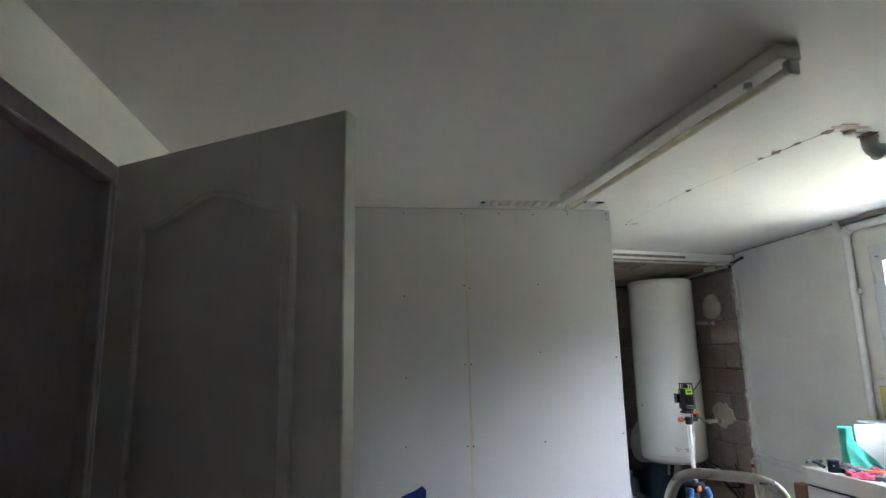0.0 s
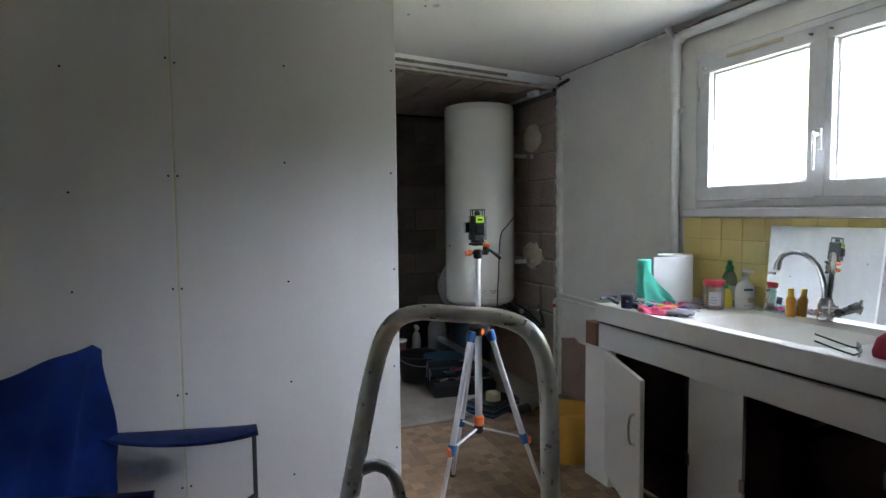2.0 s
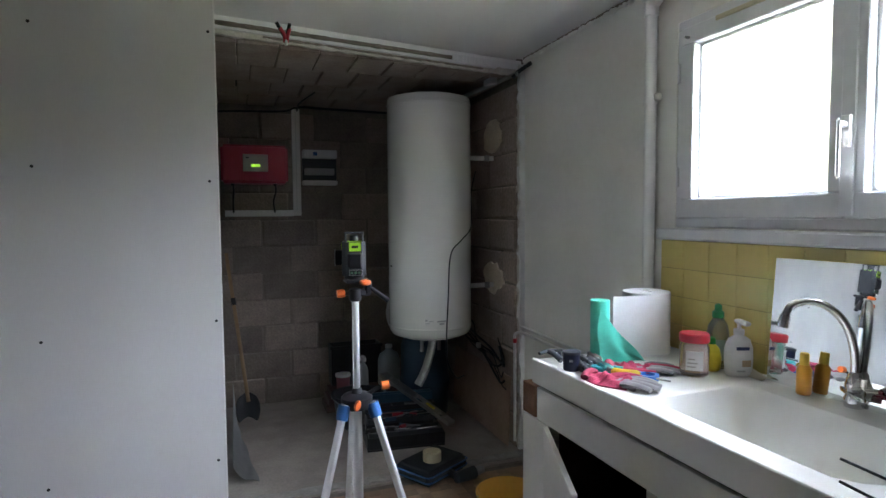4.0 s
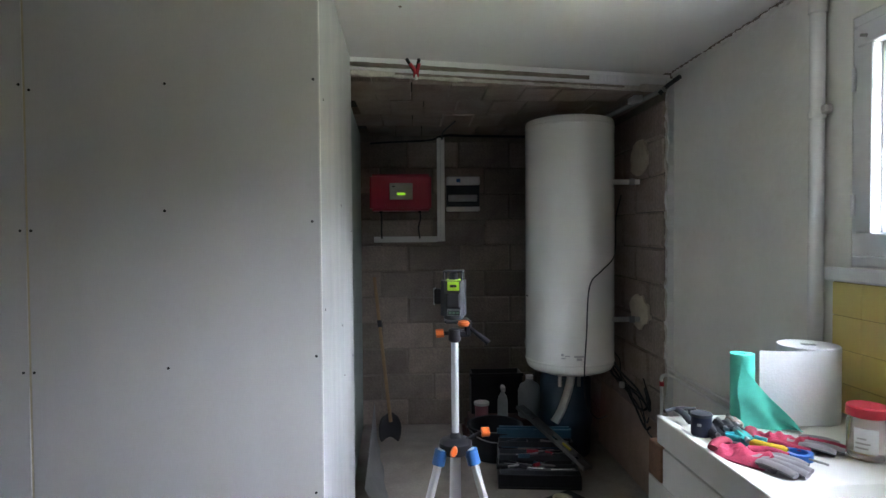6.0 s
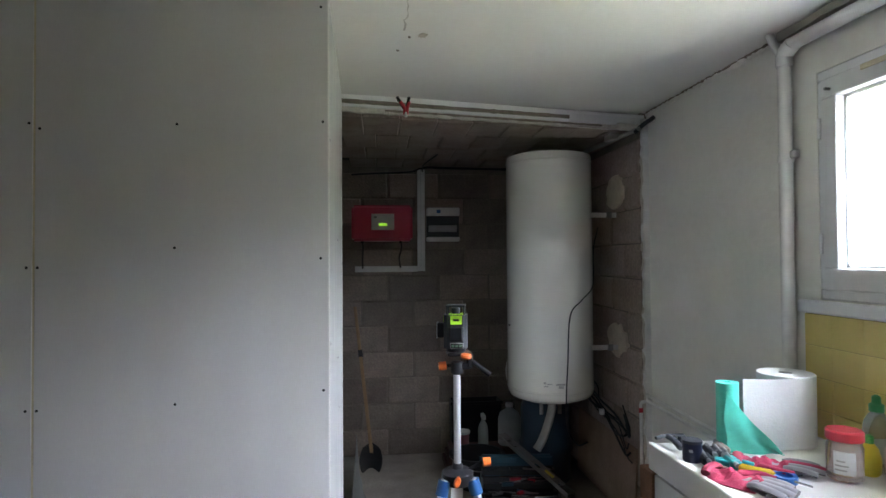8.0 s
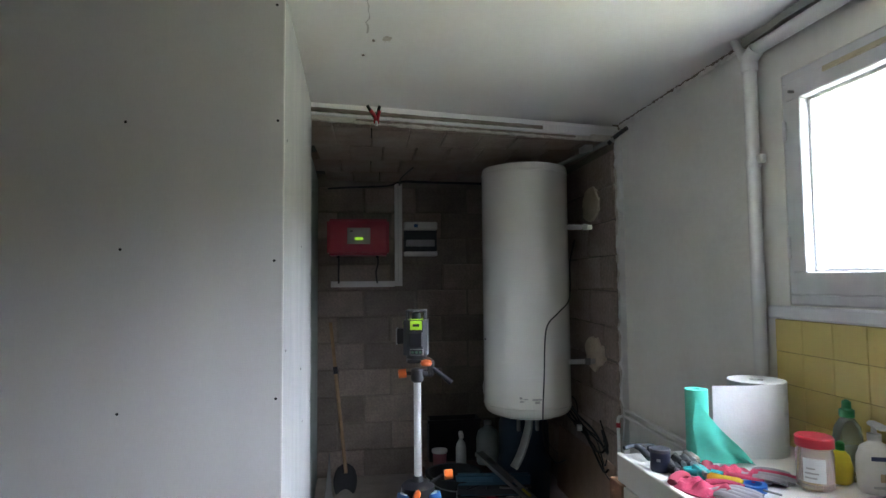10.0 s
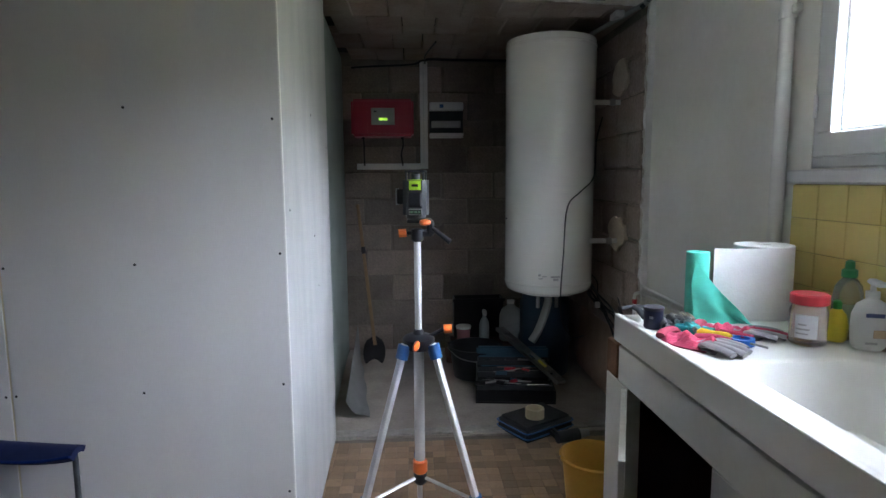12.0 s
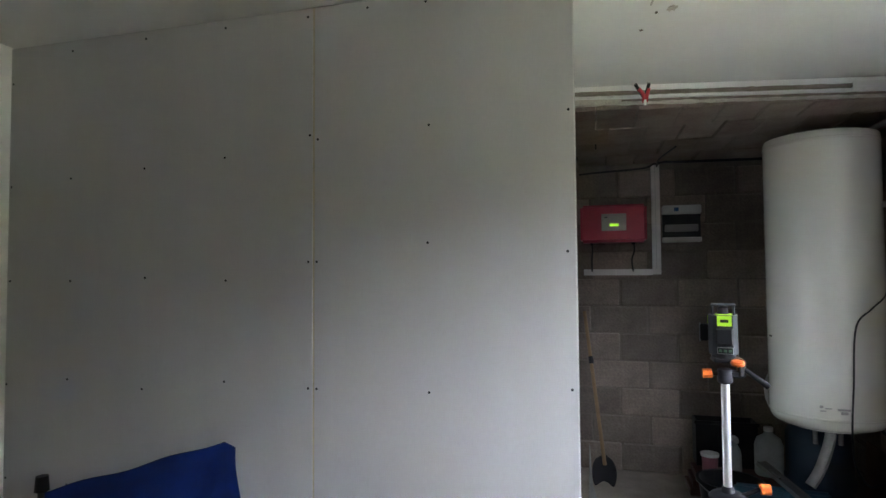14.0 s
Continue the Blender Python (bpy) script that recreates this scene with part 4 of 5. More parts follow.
part("body", lathe([(0.21, 0.0), (0.245, 0.006), (0.262, 0.02), (0.271, 0.045), (0.272, 0.06), (0.2745, 0.062), (0.2745, 0.07), (0.272, 0.072), (0.272, 1.47), (0.2745, 1.472), (0.2745, 1.482), (0.272, 1.484), (0.272, 1.505), (0.266, 1.518), (0.25, 1.526), (0.2, 1.533), (0.1, 1.537)], 64), M_ENAMEL, heater, smooth=True)
part("bottom_cap", lathe([(0.15, -0.015), (0.19, -0.012), (0.2, 0.002)], 40), M_PLASTICW, heater, smooth=True)
for x0, x1, z, h in ((-0.115, -0.10, 0.125, 0.012), (-0.095, -0.06, 0.122, 0.006), (-0.045, 0.01, 0.118, 0.01), (-0.03, 0.0, 0.100, 0.014), (-0.115, -0.08, 0.108, 0.006)):
    y = -math.sqrt(0.2735 ** 2 - ((x0 + x1) / 2) ** 2)
    part("label_bar", B((x0, y - 0.001, z), (x1, y + 0.004, z + h)), M_GREYP, heater)
part("thermostat_mark", B((-0.276, -0.05, 0.452), (-0.268, -0.03, 0.46)), M_BLACK, heater)
for z in (1.12, 0.312):
    part("bracket", B((0.20, -0.21, z), (0.365, -0.205, z + 0.03), 0.001), M_PLASTICW, heater, "white steel wall bracket")
    part("bracket_end", B((0.30, -0.222, z - 0.004), (0.33, -0.2105, z + 0.034), 0.001), M_STEEL, heater)
part("inlet", R((-0.06, 0, -0.12), (-0.06, 0, -0.03), 0.012), M_STEEL, heater)
part("outlet", R((0.06, 0, -0.12), (0.06, 0, -0.03), 0.012), M_STEEL, heater)
cable = thing("power_cable", (2.98, 4.72, 1.5), "dark power cable hanging across the front of the water heater", "cable")
part("cable", S([(0.09, 0.1, 0.22), (0.05, 0.08, 0.08), (0.033, 0.038, -0.09), (-0.023, -0.068, -0.172), (-0.114, -0.139, -0.237), (-0.192, -0.166, -0.325), (-0.21, -0.168, -0.6), (-0.222, -0.166, -0.84), (-0.2, -0.13, -1.0), (-0.12, -0.06, -1.12), (0.0, 0.1, -1.16)], 0.0042, n=8), M_DGREY, cable, smooth=True)
sleeve = thing("insulated_hose", (2.71, 4.80, 0.37), "grey padded hose hanging under the heater", "hose")
part("hose", S([(0.03, -0.02, 0.275), (0.025, -0.025, 0.2), (-0.005, -0.03, 0.10), (-0.04, -0.04, 0.02), (-0.08, -0.05, -0.04)], 0.048, 0.022, n=12), mat("grey_foam", (0.42, 0.42, 0.41), 0.8, scale=12, bump=0.4), sleeve, smooth=True)
socket = thing("wall_socket", (3.0, 4.62, 0.57), "small white socket box hanging by the pipes", "socket")
part("box", B((-0.012, -0.012, 0), (0.015, 0.012, 0.035), 0.003), M_PLASTICW, socket)
tangle = thing("cable_tangle", (3.05, 4.6, 0.35), "tangle of dark pipes and cables low on the block wall", "cable")
rnd = random.Random(9)
for k in range(7):
    pts = [(0.04, -0.2 + 0.02 * k, 0.0 + 0.05 * k)]
    for j in range(5):
        pts.append((0.05 + rnd.uniform(-0.03, 0.02), -0.12 + 0.17 * j + rnd.uniform(-0.03, 0.03), 0.04 + 0.045 * j + 0.02 * k + rnd.uniform(-0.035, 0.035)))
    part("cable", S(pts, 0.004 + 0.003 * (k % 2), n=8), (M_BLACK, M_BLACK, M_DGREY)[k % 3], tangle, smooth=True)
for z, r in ((1.02, 7), (1.93, 8)):
    rnd = random.Random(r)
    pts = [((0.15 * rnd.uniform(0.75, 1.1)) * math.cos(2 * math.pi * k / 18), (0.105 * rnd.uniform(0.8, 1.15)) * math.sin(2 * math.pi * k / 18)) for k in range(18)]
    patch = part("mortar_patch", prism([(4.66 + u - 4.345, z + v) for u, v in pts], "x", -0.012, 0.01), mat("pale_mortar", (0.68, 0.60, 0.48), 0.95, other=(0.55, 0.47, 0.37), scale=14, grain=80, grain_amount=0.3, bump=0.6), wall_niche_side, "pale mortar patch")
feed = thing("feed_pipe", (3.05, 4.33, 2.18), "grey steel pipe stub high on the niche wall", "pipe")
part("pipe", R((0.06, -0.05, 0.06), (-0.12, 0.5, 0.0), 0.012), M_GREYP, feed, smooth=True)
part("box", B((-0.05, 0.1, 0.03), (0.0, 0.2, 0.065), 0.004), M_PLASTICW, feed)
stubp = thing("corner_pipe", (3.12, 4.25, 2.24), "dark stub of pipe poking out at the ceiling corner", "pipe")
part("pipe", S([(-0.03, 0.06, -0.02), (0.0, 0.03, 0.015), (0.035, -0.04, 0.045)], 0.012), M_DGREY, stubp, smooth=True)

# ---- electrics on the back wall ----
inverter = thing("inverter", (1.685, YN - 0.16, 1.665), "red solar inverter box with a grey panel and lit display", "inverter")
bm = B((-0.225, -0.08, -0.005), (0.225, 0.14, 0.26), 0.018, seg=3)
part("case", bm, M_CRIMSON, inverter, smooth=True)
part("rib", B((0.11, -0.0825, 0.012), (0.116, -0.079, 0.238)), M_CRIMSON, inverter)
part("rib", B((-0.116, -0.0825, 0.012), (-0.11, -0.079, 0.238)), M_CRIMSON, inverter)
panel = part("control_panel", B((-0.08, -0.086, 0.075), (0.088, -0.0805, 0.195), 0.005), M_GREYP, inverter, "grey control panel")
part("display", B((-0.025, -0.0885, 0.107), (0.035, -0.0862, 0.124)), M_LCD, panel, "lit yellow-green display")
part("logo_bar", B((-0.06, -0.0875, 0.165), (-0.04, -0.0862, 0.175)), M_DGREY, panel)
for k, x in enumerate((-0.15, 0.14)):
    part("lead", S([(x, 0.03, 0.005), (x + 0.005, 0.04, -0.06), (x - 0.01 * k, 0.09, -0.13), (x, 0.12, -0.21)], 0.006, n=8), M_BLACK, inverter, smooth=True)
    part("gland", R((x, 0.03, -0.02), (x, 0.03, 0.003), 0.012), M_BLACK, inverter)
duct = thing("cable_trunking", (0, YN, 0), "white plastic cable trunking in an L on the block wall", "trunking")
part("upright", B((1.96, -0.035, 1.43), (2.018, -0.002, 2.225), 0.002), M_PLASTICW, duct)
part("run", B((1.475, -0.034, 1.425), (1.9595, -0.002, 1.47), 0.002), M_PLASTICW, duct)
part("lid_line", B((1.985, -0.0365, 1.47), (1.988, -0.035, 2.225)), M_GREYP, duct)
part("cable", S([(1.99, -0.02, 2.21), (1.985, -0.03, 2.235), (1.9, -0.03, 2.205), (1.6, -0.03, 2.19), (1.45, -0.03, 2.18)], 0.008, n=8), M_BLACK, duct, smooth=True)
part("cable", S([(2.0, -0.02, 2.21), (2.02, -0.04, 2.24), (2.2, -0.05, 2.235), (2.6, -0.05, 2.23), (3.0, -0.06, 2.22)], 0.010, n=8), M_BLACK, duct, smooth=True)
part("cable", S([(2.0, -0.02, 2.21), (2.0, -0.2, 2.235), (2.06, -0.6, 2.238)], 0.006, n=8), M_BLACK, duct, smooth=True)
boxes = thing("breaker_box", (2.155, YN - 0.06, 1.66), "small breaker boxes with a clear cover on the wall", "fuse box")
part("upper_box", B((-0.125, -0.03, 0.20), (0.13, 0.058, 0.262), 0.006), M_PLASTICW, boxes)
part("lower_box", B((-0.125, -0.03, 0.0), (0.13, 0.058, 0.034), 0.006), M_PLASTICW, boxes)
part("back_plate", B((-0.125, 0.02, 0.034), (0.13, 0.058, 0.2)), M_DGREY, boxes)
part("switch_row", B((-0.11, -0.018, 0.075), (0.11, 0.02, 0.125), 0.004), M_STEEL, boxes, "shiny grey switch row")
part("mark", B((-0.05, -0.032, 0.218), (-0.02, -0.0302, 0.245)), M_BLUEP, boxes)

# ---- clamp on the lintel ----
clamp = thing("spring_clamp", (1.80, 4.125, 2.25), "red and black spring clamp gripping the ceiling edge", "clamp")
for s in (-1, 1):
    part("handle", S([(0.0, 0, 0.02), (0.02 * s - 0.01, -0.03, 0.06), (0.04 * s - 0.02, -0.06, 0.1)], 0.011, n=10), M_BLACK, clamp, smooth=True)
    part("jaw", S([(0.03 * s - 0.01, -0.045, 0.075), (0.01 * s, -0.02, 0.04), (0.006 * s, 0.0, 0.0)], 0.012, n=10), M_RED, clamp, smooth=True)
part("pad", R((0.0, -0.01, -0.02), (0.0, -0.01, 0.012), 0.010), M_PLASTICW, clamp)
clamp.scale = (0.75, 0.75, 0.75)

# ---- on the niche floor ----
shovel = thing("shovel", (1.58, 5.5, 0), "long-handled black shovel leaning in the corner", "shovel")
part("handle", R((0.02, -0.03, 0.12), (-0.105, 0.2, 1.16), 0.013), mat("raw_wood", (0.30, 0.19, 0.10), 0.7, scale=12), shovel, "worn wooden handle", smooth=True)
part("blade", grid(10, 8, lambda u, v: (0.015 + 0.16 * (u - 0.5) * math.sqrt(max(0.05, 1 - (1.15 * v - 0.55) ** 2 * 1.6)), -0.10 + 0.10 * v + 0.045 * math.cos(3 * (u - 0.5)), 0.008 + 0.15 * v + 0.012 * math.cos(5 * (u - 0.5))), 0.006), M_BLACK, shovel, smooth=True)
part("grip", R((-0.06, 0.118, 0.79), (-0.066, 0.13, 0.84), 0.017), M_BLACK, shovel)

bin_ = thing("black_bucket", (2.31, 5.08, 0), "wide black plastic mixing bucket", "bucket")
part("tub", lathe([(0.13, 0.0), (0.145, 0.01), (0.175, 0.205), (0.187, 0.205), (0.187, 0.22), (0.17, 0.22), (0.14, 0.03), (0.02, 0.028)], 32), M_BLACK, bin_, smooth=True)
part("bail", S([(-0.187, 0, 0.205), (-0.12, -0.13, 0.17), (0, -0.178, 0.155), (0.12, -0.13, 0.17), (0.187, 0, 0.205)], 0.004, n=8), M_STEEL, bin_, smooth=True)
shelf = thing("plank_stack", (2.55, 5.5, 0), "dark reddish boards stacked low along the wall", "boards")
for k in range(3):
    part("board", B((-0.42 + 0.02 * k, -0.13 + 0.01 * k, 0.047 * k), (0.45 - 0.03 * k, 0.12, 0.047 * k + 0.045), 0.003), mat("red_brown_wood", (0.10, 0.045, 0.035), 0.7, scale=8), shelf)
H0 = 0.14
crate = thing("crate", (2.39, 5.635, H0), "black plastic crate behind the bottles", "crate")
bm = bmesh.new()
for a, b in (((-0.19, -0.08, 0.0), (0.19, 0.08, 0.012)), ((-0.19, -0.08, 0.012), (0.19, -0.07, 0.30)), ((-0.19, 0.07, 0.012), (0.19, 0.08, 0.30)), ((-0.19, -0.07, 0.012), (-0.18, 0.07, 0.30)), ((0.18, -0.07, 0.012), (0.19, 0.07, 0.30))):
    box(bm, a, b, 0.002)
part("tub", bm, M_BLACK, crate)
part("rim", B((-0.2, -0.09, 0.28), (0.2, -0.081, 0.302), 0.003), M_BLACK, crate)
sprayb = thing("spray_bottle", (2.42, 5.46, H0), "translucent white spray bottle", "bottle")
M_CLEARW = mat("milky_plastic", (0.40, 0.42, 0.43), 0.4, scale=8, bump=0.02)
part("bottle", lathe([(0.03, 0), (0.038, 0.01), (0.038, 0.12), (0.03, 0.155), (0.014, 0.18), (0.014, 0.2)], 20), M_CLEARW, sprayb, smooth=True)
part("trigger", B((-0.014, -0.05, 0.2), (0.014, 0.03, 0.235), 0.006), M_PLASTICW, sprayb)
jug = thing("jerrycan", (2.62, 5.47, H0), "translucent plastic water can", "canister")
part("can", lathe([(0.075, 0), (0.085, 0.015), (0.085, 0.19), (0.07, 0.235), (0.03, 0.262), (0.024, 0.28)], 20, 1.0, 0.75), M_CLEARW, jug, smooth=True)
part("cap", R((0, 0, 0.28), (0, 0, 0.305), 0.028), M_PLASTICW, jug)
pot = thing("paint_pot", (2.26, 5.42, H0), "small pink pot with a white lid", "pot")
part("pot", lathe([(0.042, 0), (0.045, 0.005), (0.05, 0.11)], 24), mat("dusty_pink", (0.32, 0.12, 0.14), 0.6), pot, smooth=True)
part("lid", lathe([(0.055, 0.11), (0.056, 0.115), (0.056, 0.128), (0.045, 0.13)], 24), M_PLASTICW, pot, "white lid", smooth=True)
barrel = thing("barrel", (2.80, 5.14, 0.0), "dark blue plastic barrel behind the water heater", "barrel")
part("drum", lathe([(0.15, 0), (0.165, 0.02), (0.17, 0.2), (0.18, 0.22), (0.18, 0.26), (0.17, 0.28), (0.168, 0.5), (0.14, 0.57), (0.05, 0.58)], 32), mat("blue_drum", (0.012, 0.035, 0.065), 0.5, scale=6), barrel, smooth=True)
bag = thing("crumpled_bag", (2.68, 5.20, 0.575), "grey crumpled plastic bag on the barrel", "bag")
part("bag", lathe([(0.07, 0.0), (0.115, 0.035), (0.14, 0.11), (0.146, 0.17), (0.135, 0.23), (0.105, 0.29), (0.085, 0.33), (0.04, 0.36)], 14, 1.0, 0.75), mat("grey_bag", (0.40, 0.385, 0.37), 0.5, scale=20, bump=0.5), bag, smooth=True)
hard = thing("hardboard_sheet", (3.09, 4.38, 0), "brown hardboard sheet leaning along the niche wall", "board")
part("sheet", B((0, 0, 0), (0.006, 0.95, 0.43), 0.001, Matrix.Rotation(radians(3), 4, "Y")), M_HARDBOARD, hard)
toolbox = thing("toolbox", (2.52, 4.76, 0), "open black and blue toolbox full of hand tools", "toolbox", turn=-6)
bm = bmesh.new()
for a, b in (((-0.24, -0.2, 0.0), (0.24, 0.1, 0.012)), ((-0.24, -0.2, 0.012), (-0.23, 0.1, 0.085)), ((0.23, -0.2, 0.012), (0.24, 0.1, 0.085)), ((-0.23, -0.2, 0.012), (0.23, -0.19, 0.085)), ((-0.23, 0.09, 0.012), (0.23, 0.1, 0.125))):
    box(bm, a, b, 0.003)
part("tub", bm, M_BLACK, toolbox)
M_TEALBLUE = mat("teal_blue", (0.035, 0.10, 0.155), 0.5)
part("lid", B((-0.235, 0.125, 0.12), (0.235, 0.17, 0.255), 0.014, seg=2), M_TEALBLUE, toolbox, "dull blue lid standing up")
part("lid_lip", B((-0.232, 0.108, 0.215), (0.0, 0.124, 0.25), 0.004), M_TEALBLUE, toolbox, "dull blue lip of the lid")
for k, (y0, y1, z) in enumerate(((0.03, 0.1, 0.165), (-0.075, 0.02, 0.122), (-0.185, -0.085, 0.075))):
    bm = B((-0.228, y0, z), (0.228, y1, z + 0.006))
    for a, b in (((-0.228, y0, z + 0.006), (0.228, y0 + 0.004, z + 0.032)), ((-0.228, y1 - 0.004, z + 0.006), (0.228, y1, z + 0.032)), ((-0.228, y0 + 0.004, z + 0.006), (-0.224, y1 - 0.004, z + 0.032)), ((0.224, y0 + 0.004, z + 0.006), (0.228, y1 - 0.004, z + 0.032)), ((-0.05, y0 + 0.004, z + 0.006), (-0.047, y1 - 0.004, z + 0.028))):
        box(bm, a, b)
    part("cantilever_tray", bm, M_DGREY, toolbox, "dark lift-out tray")
for y in (-0.03, 0.06):
    part("tray_arm", B((-0.236, y - 0.008, 0.08), (-0.231, y + 0.008, 0.175)), M_STEEL, toolbox)
rnd = random.Random(12)
for k in range(22):
    a = rnd.uniform(-1.1, 1.1)
    x, y = rnd.uniform(-0.2, 0.12), rnd.uniform(-0.17, 0.07)
    z = 0.195 if y > 0.025 else 0.152 if y > -0.08 else 0.105
    tool = part("tool", R((x, y, z), (x + 0.13 * math.cos(a), y + 0.13 * math.sin(a) * 0.4, z + 0.01), 0.007, 0.004, 10), (M_STEEL, M_CHROME, M_DGREY)[k % 3], toolbox)
    if k % 2 == 0:
        part("grip", R((x, y, z), (x - 0.07 * math.cos(a), y - 0.07 * math.sin(a) * 0.4, z), 0.013, n=10), (M_RED, M_BLACK, M_BLACK, M_TEALBLUE)[k // 2 % 4], tool, smooth=True)
lev = thing("spirit_level", (2.60, 4.75, 0.262), "long worn aluminium spirit level lying across the toolbox", "spirit level")
lm = Matrix.Rotation(radians(-66), 4, "Z") @ Matrix.Rotation(radians(14), 4, "Y")
for a, b in (((-0.33, -0.03, -0.012), (0.36, -0.021, 0.012)), ((-0.33, 0.021, -0.012), (0.36, 0.03, 0.012))):
    part("rail", B(a, b, 0.001, lm), M_STEEL, lev)
for x0, x1 in ((-0.33, -0.25), (-0.16, 0.02), (0.10, 0.24), (0.28, 0.36)):
    part("web", B((x0, -0.0205, -0.009), (x1, 0.0205, 0.009), 0.001, lm), M_STEEL, lev)
part("vial", R(lm @ Vector((0.13, 0, 0.013)), lm @ Vector((0.2, 0, 0.013)), 0.008), mat("yellow_vial", (0.7, 0.6, 0.1), 0.3), lev)
softcase = thing("tool_case", (2.54, 4.205, 0), "black fabric zip case with blue piping", "case", turn=31)
part("body", B((-0.17, -0.125, 0.0), (0.17, 0.125, 0.085), 0.022, seg=3), mat("black_fabric", (0.03, 0.03, 0.033), 0.9, grain=200, bump=0.4), softcase, smooth=True)
for z in (0.028, 0.058):
    ring = [Vector((0.172 * max(-1, min(1, 1.35 * math.cos(a))), 0.127 * max(-1, min(1, 1.35 * math.sin(a))), z)) for a in [2 * math.pi * k / 40 for k in range(41)]]
    part("piping", sweep(bmesh.new(), ring, 0.004, n=6), M_BLUEP, softcase, "blue piping")
masking = thing("masking_tape", (2.53, 4.17, 0.086), "roll of cream masking tape on the case", "tape")
part("roll", lathe([(0.038, 0), (0.05, 0.0), (0.05, 0.05), (0.038, 0.05), (0.038, 0.002)], 32), mat("cream_tape", (0.62, 0.54, 0.36), 0.7), masking, smooth=True)
drill = thing("cordless_drill", (2.67, 4.03, 0.0), "black and grey cordless drill lying on the floor", "drill", turn=195)
part("motor", R((-0.06, 0, 0.04), (0.06, 0, 0.04), 0.034, 0.03), M_DGREY, drill, smooth=True)
part("chuck", R((-0.12, 0, 0.04), (-0.06, 0, 0.04), 0.018, 0.024), M_STEEL, drill, smooth=True)
part("grip", B((0.02, -0.14, 0.012), (0.06, -0.01, 0.055), 0.012, seg=2), M_BLACK, drill, smooth=True)
part("battery", B((0.0, -0.2, 0.006), (0.085, -0.135, 0.065), 0.008), M_BLACK, drill)
pail = thing("yellow_bucket", (2.585, 3.335, 0), "yellow plastic bucket beside the cabinet", "bucket")
part("tub", lathe([(0.09, 0.0), (0.098, 0.006), (0.125, 0.27), (0.135, 0.273), (0.137, 0.285), (0.129, 0.29), (0.122, 0.275), (0.095, 0.02), (0.01, 0.018)], 40), mat("yellow_plastic", (0.72, 0.40, 0.06), 0.45, other=(0.62, 0.34, 0.05), scale=5, bump=0.03), pail, smooth=True)
part("bail", S([(-0.137, 0, 0.285), (-0.1, 0.1, 0.262), (0, 0.142, 0.252), (0.1, 0.1, 0.262), (0.137, 0, 0.285)], 0.003, n=8), M_STEEL, pail, smooth=True)
sheet = thing("plastic_sheet", (1.50, 4.5, 0), "crumpled grey plastic sheet slumped against the side wall", "sheet")
part("sheet", grid(18, 16, lambda u, v: (0.006 + 0.13 * (1 - v) * (1 - 0.75 * u) + 0.006 * math.sin(13 * u + 9 * v) * (1 - v), -0.1 + 0.8 * u + 0.02 * math.sin(6 * v), 0.004 + 0.34 * v * v * (0.3 + 0.7 * u) + 0.004 * (1 + math.cos(17 * u + 5 * v))), 0.002), mat("grey_film", (0.16, 0.163, 0.16), 0.5, scale=9), sheet, smooth=True)

# ---- things on the worktop ----
Z0 = TOP + 0.001
M_TEAL = mat("mint_film", (0.10, 0.60, 0.46), 0.4, other=(0.08, 0.50, 0.38), scale=12, bump=0.1)
M_PAPER = mat("white_paper", (0.76, 0.77, 0.78), 0.8, other=(0.70, 0.71, 0.72), scale=10, grain=150, bump=0.15)
M_PINK = mat("raspberry_knit", (0.42, 0.035, 0.09), 0.85, other=(0.27, 0.02, 0.055), scale=20, grain=220, grain_amount=0.3, bump=0.5)
M_RUBBER = mat("grey_rubber_coat", (0.24, 0.23, 0.24), 0.6, other=(0.17, 0.16, 0.17), scale=20, bump=0.3)
paper = thing("paper_roll", (3.012, 3.03, Z0), "large white paper towel roll with a loose sheet", "paper roll")
part("roll", lathe([(0.022, 0.002), (0.086, 0.0), (0.087, 0.002), (0.087, 0.228), (0.085, 0.23), (0.022, 0.229), (0.022, 0.01)], 48), M_PAPER, paper, smooth=True)
part("sheet", grid(12, 6, lambda u, v: (0.03 - 0.23 * u, -0.085 - 0.014 * math.sin(3 * u) + 0.015 * u, 0.004 + 0.222 * v + 0.002 * u), 0.001), M_PAPER, paper, "loose end standing off the roll", smooth=True)
mint = thing("film_roll", (2.775, 2.985, Z0), "mint green plastic bag roll partly unwound", "bag roll")
part("roll", lathe([(0.012, 0.001), (0.034, 0.0), (0.034, 0.215), (0.012, 0.215), (0.012, 0.01)], 28), M_TEAL, mint, smooth=True)
part("flap", grid(14, 14, lambda u, v: (-0.03 + 0.155 * u + 0.005 * math.sin(8 * v), -0.036 - 0.045 * u + 0.012 * math.sin(9 * u + 4 * v) * u, 0.002 + (0.19 - 0.185 * u ** 0.9) * v), 0.0015), M_TEAL, mint, "unwound crumpled flap", smooth=True)
M_JAR = mat("jar_plastic", (0.96, 0.84, 0.82), 0.12, other=(0.94, 0.8, 0.78), scale=8, bump=0.01, transmission=0.8)
jar = thing("plastic_jar", (2.945, 2.712, Z0), "clear plastic jar with a red screw lid and white label", "jar")
part("body", lathe([(0.040, 0), (0.0445, 0.005), (0.0455, 0.09), (0.041, 0.102), (0.040, 0.11)], 32), M_JAR, jar, smooth=True)
part("lid", lathe([(0.044, 0.108), (0.0465, 0.110), (0.0465, 0.132), (0.043, 0.136), (0.01, 0.1362)], 32), mat("red_lid", (0.56, 0.035, 0.055), 0.4, scale=8), jar, "red screw lid", smooth=True)
